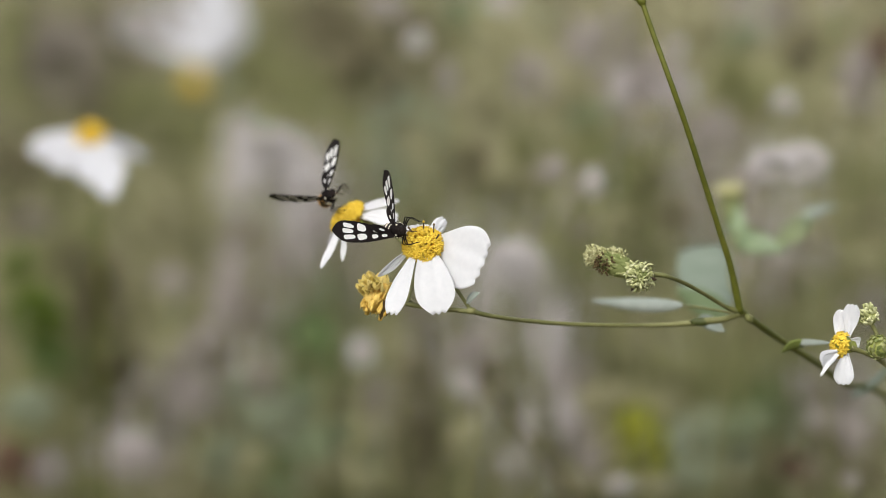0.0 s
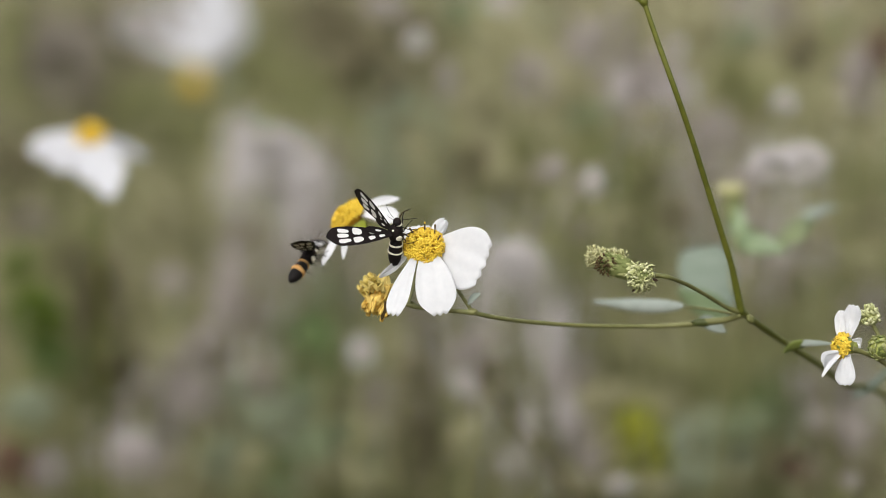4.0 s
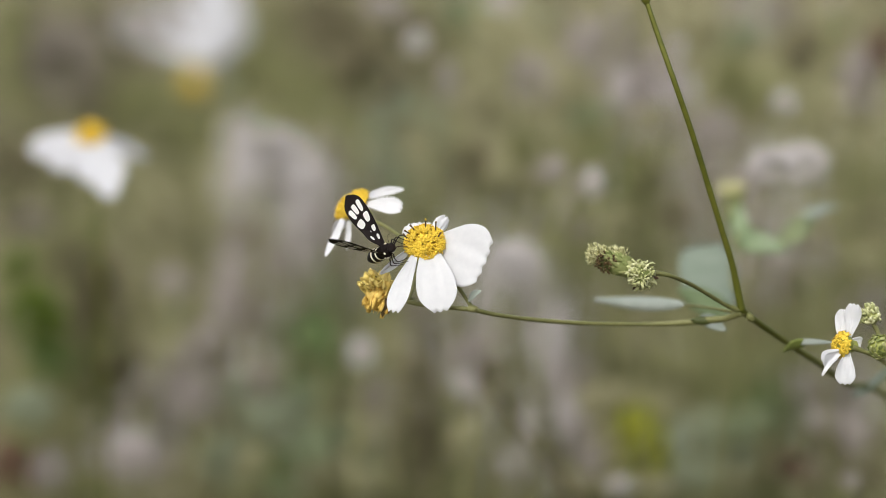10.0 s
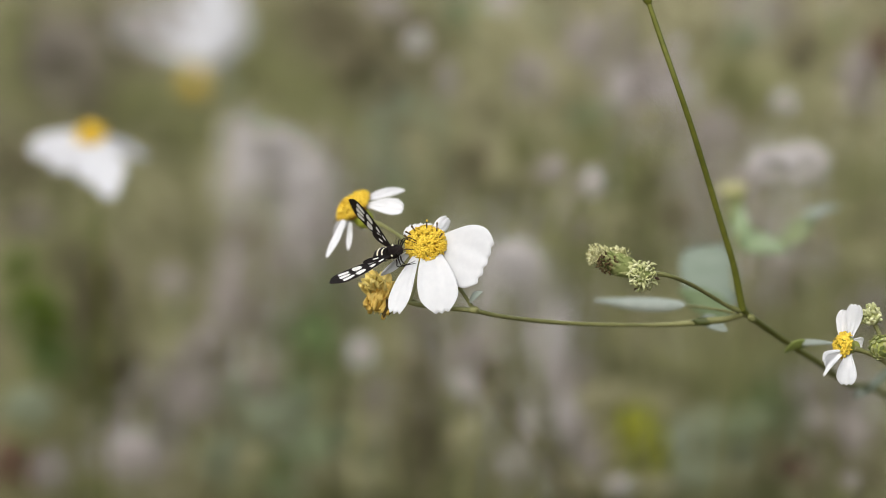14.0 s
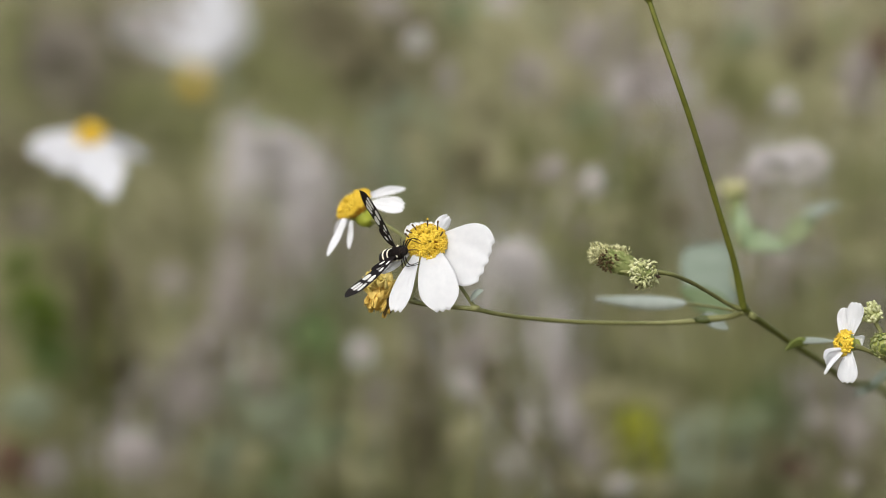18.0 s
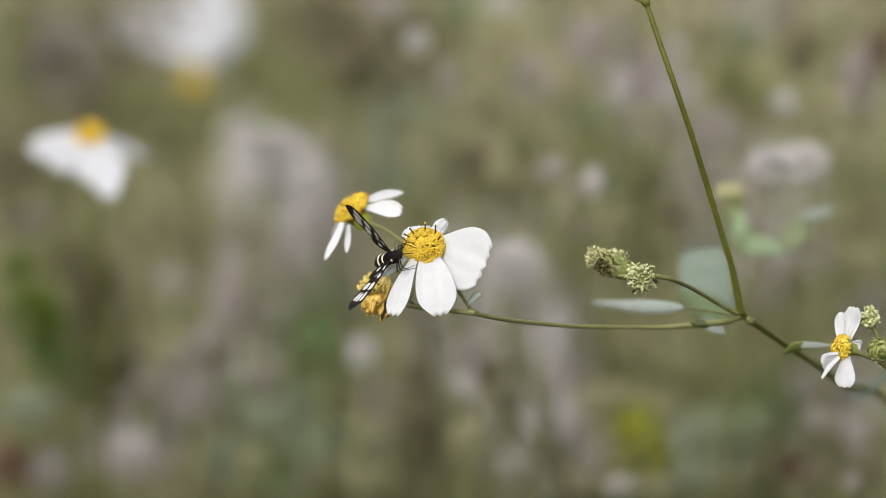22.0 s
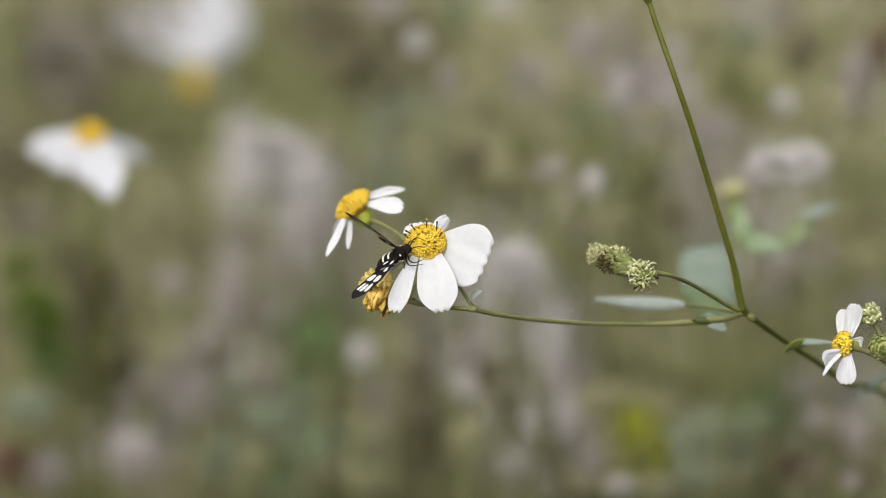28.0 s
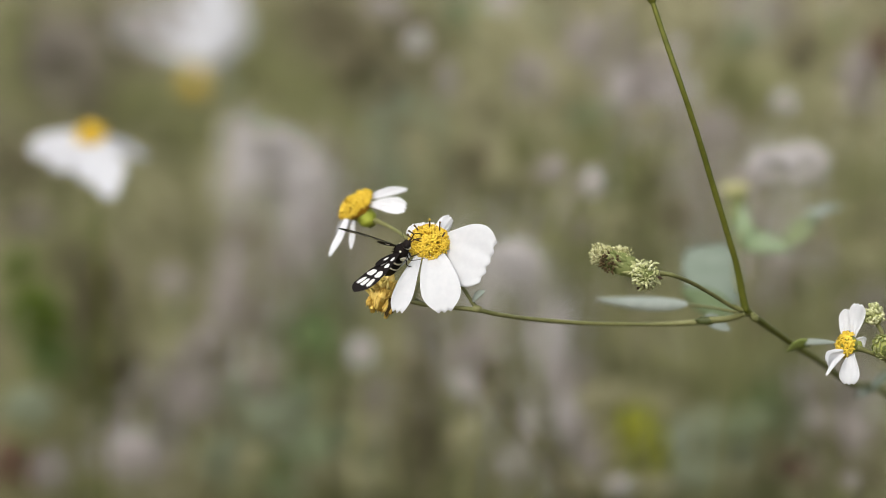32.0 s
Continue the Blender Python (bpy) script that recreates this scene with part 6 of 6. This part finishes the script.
    walk(feeding_wings[0], [
        (0, pose(0.0007, 0.001, 0.001, 179.1, -0.0, 129.9)), (0.5, pose(0.0007, 0.001, 0.001, 153.6, -6.8, 146.9)),
        (1, pose(0.0007, 0.001, 0.001, 171.4, -10.1, 134.1)), (1.5, pose(0.0007, 0.001, 0.001, -174.2, -6.6, 122.5)),
        (2, pose(0.0007, 0.001, 0.001, 170.1, -20.4, 108.1)), (2.5, pose(0.0007, 0.001, 0.001, 166.9, -43.5, 101.3)),
        (3, pose(0.00070, 0.00100, 0.00100, -175.9, -20.2, 69.7)), (3.5, pose(0.00070, 0.00100, 0.00100, 167.0, -29.3, 84.4)),
        (5.5, pose(0.00070, 0.00100, 0.00100, -159.0, -6.1, 86.3)), (6, pose(0.00070, 0.00100, 0.00100, -143.2, 7.7, 83.0)),
        (6.5, pose(0.0007, 0.001, 0.001, -174.8, -19.3, 118.0)), (7, pose(0.0007, 0.001, 0.001, -168.0, -16.4, 102.3)),
        (7.5, pose(0.00070, 0.00100, 0.00100, -168.5, -12.4, 97.2)), (8, pose(0.00070, 0.00100, 0.00100, 154.2, -34.9, 132.0)),
        (8.5, pose(0.00070, 0.00100, 0.00100, -163.1, -10.9, 100.0)), (9, pose(0.00070, 0.00100, 0.00100, -164.9, -24.7, 112.0)),
        (9.5, pose(0.00070, 0.00100, 0.00100, -161.1, -19.6, 117.9)), (10, pose(0.00070, 0.00100, 0.00100, -164.7, -22.9, 123.4)),
        (10.5, pose(0.00070, 0.00100, 0.00100, 180.0, -15.7, 119.3)), (11, pose(0.00070, 0.00100, 0.00100, -174.6, -2.7, 103.5)),
        (11.5, pose(0.00070, 0.00100, 0.00100, 157.6, -26.8, 134.1)), (12, pose(0.00070, 0.00100, 0.00100, 176.0, -17.4, 119.8)),
        (12.5, pose(0.00070, 0.00100, 0.00100, 158.7, -24.0, 126.5)), (13, pose(0.00070, 0.00100, 0.00100, 146.4, -22.0, 134.9)),
        (13.5, pose(0.00070, 0.00100, 0.00100, 165.8, 1.5, 108.0)), (14, pose(0.00070, 0.00100, 0.00100, 152.5, -24.0, 130.9)),
        (14.5, pose(0.00070, 0.00100, 0.00100, 127.6, -37.7, 152.4)), (16.5, pose(0.00070, 0.00100, 0.00100, 155.1, -24.2, 119.9)),
        (17, pose(0.00070, 0.00100, 0.00100, 154.7, -23.4, 120.8)), (17.5, pose(0.00070, 0.00100, 0.00100, 127.8, -41.1, 148.8)),
        (18, pose(0.00070, 0.00100, 0.00100, 158.2, -26.1, 114.6)), (18.5, pose(0.00070, 0.00100, 0.00100, 163.1, -20.7, 103.6)),
        (19, pose(0.00070, 0.00100, 0.00100, 157.4, -20.3, 117.7)), (19.5, pose(0.00070, 0.00100, 0.00100, 139.3, -32.6, 140.0)),
        (20, pose(0.00070, 0.00100, 0.00100, 155.9, -25.7, 118.7)), (20.5, pose(0.00070, 0.00100, 0.00100, 160.5, -17.0, 110.6)),
        (21, pose(0.00070, 0.00100, 0.00100, 164.6, -14.4, 104.6)), (21.5, pose(0.00070, 0.00100, 0.00100, 149.7, -26.3, 126.3)),
        (22, pose(0.00070, 0.00100, 0.00100, 147.5, -29.7, 127.8)), (22.5, pose(0.00070, 0.00100, 0.00100, 143.1, -32.4, 129.2)),
        (23, pose(0.00070, 0.00100, 0.00100, 146.7, -34.6, 127.9)), (23.5, pose(0.00070, 0.00100, 0.00100, 156.0, -25.3, 118.6)),
        (24, pose(0.00070, 0.00100, 0.00100, 152.6, -27.8, 122.2)), (24.5, pose(0.00070, 0.00100, 0.00100, 157.5, -30.7, 115.0)),
        (25, pose(0.00070, 0.00100, 0.00100, 157.6, -33.6, 117.9)), (25.5, pose(0.00070, 0.00100, 0.00100, 143.4, -44.3, 133.6)),
        (27.5, pose(0.00070, 0.00100, 0.00100, 126.1, -24.5, 119.7)), (28, pose(0.00070, 0.00100, 0.00100, 110.7, -31.1, 134.3)),
        (28.5, pose(0.00070, 0.00100, 0.00100, 116.7, -27.7, 121.3)), (29, pose(0.00070, 0.00100, 0.00100, 125.9, -27.1, 108.1)),
        (29.5, pose(0.00070, 0.00100, 0.00100, 116.1, -20.0, 122.3)), (30, pose(0.00070, 0.00100, 0.00100, 90.0, -41.1, 149.0)),
        (30.5, pose(0.00070, 0.00100, 0.00100, 93.0, -29.4, 133.6)), (31, pose(0.00070, 0.00100, 0.00100, 123.7, -25.3, 100.6)),
        (31.5, pose(0.00070, 0.00100, 0.00100, 106.8, -41.4, 119.4)), (32, pose(0.00070, 0.00100, 0.00100, 95.5, -42.3, 138.0)),])
    walk(feeding_wings[1], [
        (0, pose(0.0007, -0.001, 0.001, 32.1, -79.5, -3.0)), (0.5, pose(0.0007, -0.001, 0.001, -16.8, -76.2, 39.0)),
        (1, pose(0.0007, -0.001, 0.001, 34.1, -83.6, -2.3)), (1.5, pose(0.0007, -0.001, 0.001, 11.8, -83.2, 5.1)),
        (2, pose(0.0007, -0.001, 0.001, 61.5, -71.9, -47.5)), (2.5, pose(0.0007, -0.001, 0.001, 105.0, -69.5, -103.7)),
        (3, pose(0.00070, -0.00100, 0.00100, 84.4, -64.5, -90.6)), (3.5, pose(0.00070, -0.00100, 0.00100, 47.9, -73.0, -67.7)),
        (5.5, pose(0.00070, -0.00100, 0.00100, 119.3, -55.6, -115.4)), (6, pose(0.00070, -0.00100, 0.00100, 133.6, -45.3, -123.4)),
        (6.5, pose(0.0007, -0.001, 0.001, 65.0, -71.2, -36.4)), (7, pose(0.0007, -0.001, 0.001, 143.4, -47.8, -95.7)),
        (7.5, pose(0.00070, -0.00100, 0.00100, 144.1, -45.4, -93.6)), (8, pose(0.00070, -0.00100, 0.00100, 142.5, -64.2, -92.6)),
        (8.5, pose(0.00070, -0.00100, 0.00100, 144.0, -41.0, -80.9)), (9, pose(0.00070, -0.00100, 0.00100, 127.6, -64.3, -70.8)),
        (9.5, pose(0.00070, -0.00100, 0.00100, 128.9, -48.9, -66.4)), (10, pose(0.00070, -0.00100, 0.00100, 86.5, -73.4, -2.0)),
        (10.5, pose(0.00070, -0.00100, 0.00100, 139.5, -78.1, -85.1)), (11, pose(0.00070, -0.00100, 0.00100, -161.2, -30.5, -152.8)),
        (11.5, pose(0.00070, -0.00100, 0.00100, 151.1, -73.8, -96.0)), (12, pose(0.00070, -0.00100, 0.00100, 164.1, -47.8, -101.2)),
        (12.5, pose(0.00070, -0.00100, 0.00100, 171.3, -59.6, -106.2)), (13, pose(0.00070, -0.00100, 0.00100, 176.2, -66.1, -110.2)),
        (13.5, pose(0.00070, -0.00100, 0.00100, 172.6, -42.5, -87.8)), (14, pose(0.00070, -0.00100, 0.00100, 169.7, -58.0, -103.1)),
        (14.5, pose(0.00070, -0.00100, 0.00100, 166.1, -71.4, -108.4)), (16.5, pose(0.00070, -0.00100, 0.00100, -159.5, -23.5, -140.3)),
        (17, pose(0.00070, -0.00100, 0.00100, 171.9, -40.0, -89.0)), (17.5, pose(0.00070, -0.00100, 0.00100, 168.5, -59.8, -99.8)),
        (18, pose(0.00070, -0.00100, 0.00100, 167.7, -45.3, -91.1)), (18.5, pose(0.00070, -0.00100, 0.00100, 176.0, -32.0, -85.5)),
        (19, pose(0.00070, -0.00100, 0.00100, 175.8, -33.7, -87.6)), (19.5, pose(0.00070, -0.00100, 0.00100, 161.3, -50.9, -86.2)),
        (20, pose(0.00070, -0.00100, 0.00100, 171.1, -37.1, -86.8)), (20.5, pose(0.00070, -0.00100, 0.00100, -179.5, -27.0, -87.4)),
        (21, pose(0.00070, -0.00100, 0.00100, 177.4, -24.0, -83.6)), (21.5, pose(0.00070, -0.00100, 0.00100, 172.0, -36.6, -84.7)),
        (22, pose(0.00070, -0.00100, 0.00100, 171.0, -35.4, -87.2)), (22.5, pose(0.00070, -0.00100, 0.00100, 174.3, -32.6, -91.6)),
        (23, pose(0.00070, -0.00100, 0.00100, 166.6, -45.3, -92.5)), (23.5, pose(0.00070, -0.00100, 0.00100, 176.9, -30.6, -91.2)),
        (24, pose(0.00070, -0.00100, 0.00100, 176.2, -30.8, -90.7)), (24.5, pose(0.00070, -0.00100, 0.00100, 175.1, -31.5, -88.8)),
        (25, pose(0.00070, -0.00100, 0.00100, 171.8, -30.4, -87.3)), (25.5, pose(0.00070, -0.00100, 0.00100, -165.7, -21.1, -141.4)),
        (27.5, pose(0.00070, -0.00100, 0.00100, -175.4, -25.8, -96.4)), (28, pose(0.00070, -0.00100, 0.00100, 170.2, -37.3, -103.1)),
        (28.5, pose(0.00070, -0.00100, 0.00100, -178.5, -23.1, -109.3)), (29, pose(0.00070, -0.00100, 0.00100, -174.7, -11.1, -111.3)),
        (29.5, pose(0.00070, -0.00100, 0.00100, 179.3, -20.9, -104.8)), (30, pose(0.00070, -0.00100, 0.00100, 158.0, -31.8, -116.0)),
        (30.5, pose(0.00070, -0.00100, 0.00100, 159.6, -28.6, -118.0)), (31, pose(0.00070, -0.00100, 0.00100, -171.3, 6.7, -120.2)),
        (31.5, pose(0.00070, -0.00100, 0.00100, 172.4, -19.0, -111.7)), (32, pose(0.00070, -0.00100, 0.00100, 139.8, -37.5, -100.6)),])
    # the other moth leaves its flower, hovers and flies off
    walk(flying_moth, [
        (0, pose(-0.02595, 0.03073, 0.70782, 66.8, -17.4, -76.7)), (0.5, pose(-0.02595, 0.03067, 0.70735, 66.8, -17.4, -76.7)),
        (1, pose(-0.02678, 0.03054, 0.70641, 66.8, -17.4, -76.7)), (1.5, pose(-0.02750, 0.03010, 0.70346, 66.8, -19.2, -76.6)),
        (2, pose(-0.02771, 0.02991, 0.70247, 66.9, -24.7, -76.7)), (2.5, pose(-0.02795, 0.02976, 0.70161, 66.7, -28.5, -76.3)),
        (3, pose(-0.02747, 0.02937, 0.69922, 64.6, -36.7, -71.7)), (3.5, pose(-0.02711, 0.02887, 0.69569, 62.8, -38.5, -68.2)),
        (3.75, pose(-0.02885, 0.02776, 0.69507, 18.4, -53.5, -2.2)), (4, pose(-0.03060, 0.02665, 0.69445, -18.0, -32.1, 56.4)), (4.5, pose(-0.04020, 0.02762, 0.70141, -10.2, -32.9, 37.9)),
        (5, pose(-0.03636, 0.02888, 0.71029, -4.6, -33.7, 25.8)), (5.5, pose(-0.03047, 0.02909, 0.71181, 4.0, -44.4, 7.9)),
        (5.6, pose(-0.02790, 0.02886, 0.71016, 3.4, -49.2, 9.4)), (5.7, pose(-0.03137, 0.02843, 0.70712, -9.2, -47.3, 34.6)),
        (5.8, pose(-0.04403, 0.02729, 0.69901, -6.8, -28.2, 30.6)), (5.9, pose(-0.06157, 0.02781, 0.70269, -2.3, -40.3, 20.8)),
        (6, pose(-0.07476, 0.02778, 0.70244, -2.2, -22.9, 20.8)), (6.1, pose(-0.08513, 0.02651, 0.69343, 1.8, -36.4, 12.3)),
        (6.2, pose(-0.08461, 0.02492, 0.68214, 1.5, -39.5, 12.9)), (6.4, pose(-0.09101, 0.02640, 0.69267, 2.8, -28.0, 10.0)),
        (6.6, pose(-0.08756, 0.02861, 0.70839, -0.2, -47.9, 16.4)), (6.8, pose(-0.08718, 0.02688, 0.69610, -2.5, -41.7, 21.1)),
        (7, pose(-0.08922, 0.02703, 0.69711, 0.4, -25.2, 15.1)), (7.2, pose(-0.09319, 0.02797, 0.70382, 2.8, -28.0, 10.0)),
        (7.4, pose(-0.08820, 0.02581, 0.68848, 2.0, -35.5, 11.7)), (7.6, pose(-0.08885, 0.02668, 0.69470, 2.7, -29.7, 10.3)),
        (7.8, pose(-0.10036, 0.02481, 0.68139, 1.8, -36.4, 12.3)), (8, pose(-0.11124, 0.02424, 0.67734, 1.8, -36.4, 12.3)),
        (8.2, pose(-0.11700, 0.02380, 0.67417, 1.8, -36.4, 12.3)), (8.6, pose(-0.09908, 0.02407, 0.67606, 1.8, -36.4, 12.3)),
        (8.7, pose(-0.09422, 0.02433, 0.67796, 1.9, -34.8, 12.0)), (8.8, pose(-0.09243, 0.02574, 0.68798, 2.2, -32.3, 11.5)),
        (8.9, pose(-0.09473, 0.02701, 0.69698, 1.8, -36.4, 12.3)), (9, pose(-0.09806, 0.02748, 0.70040, -5.0, -18.7, 26.7)),
        (9.1, pose(-0.09332, 0.02720, 0.69838, 3.0, -25.4, 9.6)), (9.2, pose(-0.08629, 0.02570, 0.68772, 3.3, -22.6, 9.1)),
        (9.3, pose(-0.08820, 0.02428, 0.67759, 3.3, -22.6, 9.1)), (9.4, pose(-0.09243, 0.02504, 0.68304, 3.0, -25.4, 9.6)),
        (9.5, pose(-0.09461, 0.02703, 0.69711, 3.0, -25.4, 9.6)), (9.6, pose(-0.10011, 0.02879, 0.70965, 2.9, -26.3, 10.0)),
        (9.8, pose(-0.11573, 0.03066, 0.72297, 2.6, -29.0, 10.4)), (10.5, pose(-0.18998, 0.03582, 0.75973, 0.5, -24.3, 15.0)),
        (12, pose(-0.38200, 0.04366, 0.81551, 0.5, -24.3, 15.0)), (32, pose(-0.43320, 0.04544, 0.82819, 0.5, -24.3, 15.0)),])
    # a white butterfly darts in and out of the far background
    walk(white_butterfly, [
        (0, pose(1.09400, 1.19414, 1.29294, -6.1, 5.1, 39.7)), (21.5, pose(0.79257, 0.97409, 1.16428, 6.0, 6.9, 59.8)),
        (22.2, pose(0.34856, 0.62464, 0.83337, 35.2, 6.1, 130.3)), (22.4, pose(0.19048, 0.56945, 0.72807, 61.9, 4.0, 150.2)),
        (22.5, pose(0.13704, 0.56512, 0.69725, 82.7, 2.1, 165.1)), (22.6, pose(0.18298, 0.57023, 0.73364, 56.1, 5.1, 140.3)),
        (22.9, pose(0.31919, 0.66954, 0.79359, -4.0, 6.9, 59.8)), (24, pose(0.90278, 1.06735, 1.10926, 3.9, 5.1, 39.7)),
        (32, pose(1.24684, 1.30510, 1.36391, -6.1, 5.1, 39.7)),])
    beats = range(59, 300)
    walk(flying_wings[0], [
        (0, pose(0.00070, 0.00100, 0.00100, -159.2, -5.4, 118.8)), (0.5, pose(0.00070, 0.00100, 0.00100, -146.9, 8.3, 120.3)),
        (1, pose(0.00070, 0.00100, 0.00100, -164.9, -5.5, 115.0)), (1.5, pose(0.00070, 0.00100, 0.00100, -176.5, -16.5, 121.6)),
        (2, pose(0.00070, 0.00100, 0.00100, -161.7, -3.6, 115.4)), (2.5, pose(0.00070, 0.00100, 0.00100, 176.8, -27.7, 123.0)),
        (3, pose(0.00070, 0.00100, 0.00100, -173.4, -12.4, 119.2)), (3.5, pose(0.00070, 0.00100, 0.00100, 156.1, -45.7, 133.8)),] + [(k / 15, flap(k, 1)) for k in beats] + [(32.0, flap(beats[-1], 1))])
    walk(flying_wings[1], [
        (0, pose(0.00070, -0.00100, 0.00100, -99.1, -41.3, -172.2)), (0.5, pose(0.00070, -0.00100, 0.00100, -150.5, -31.6, -164.3)),
        (1, pose(0.00070, -0.00100, 0.00100, -164.4, -28.1, -152.0)), (1.5, pose(0.00070, -0.00100, 0.00100, -167.0, -24.0, -150.3)),
        (2, pose(0.00070, -0.00100, 0.00100, -177.5, -13.6, -154.1)), (2.5, pose(0.00070, -0.00100, 0.00100, -149.6, -35.2, -173.1)),
        (3, pose(0.00070, -0.00100, 0.00100, 172.9, -4.6, -173.9)), (3.5, pose(0.00070, -0.00100, 0.00100, 156.8, 3.7, 173.5)),] + [(k / 15, flap(k, -1)) for k in beats] + [(32.0, flap(beats[-1], -1))])


motions()
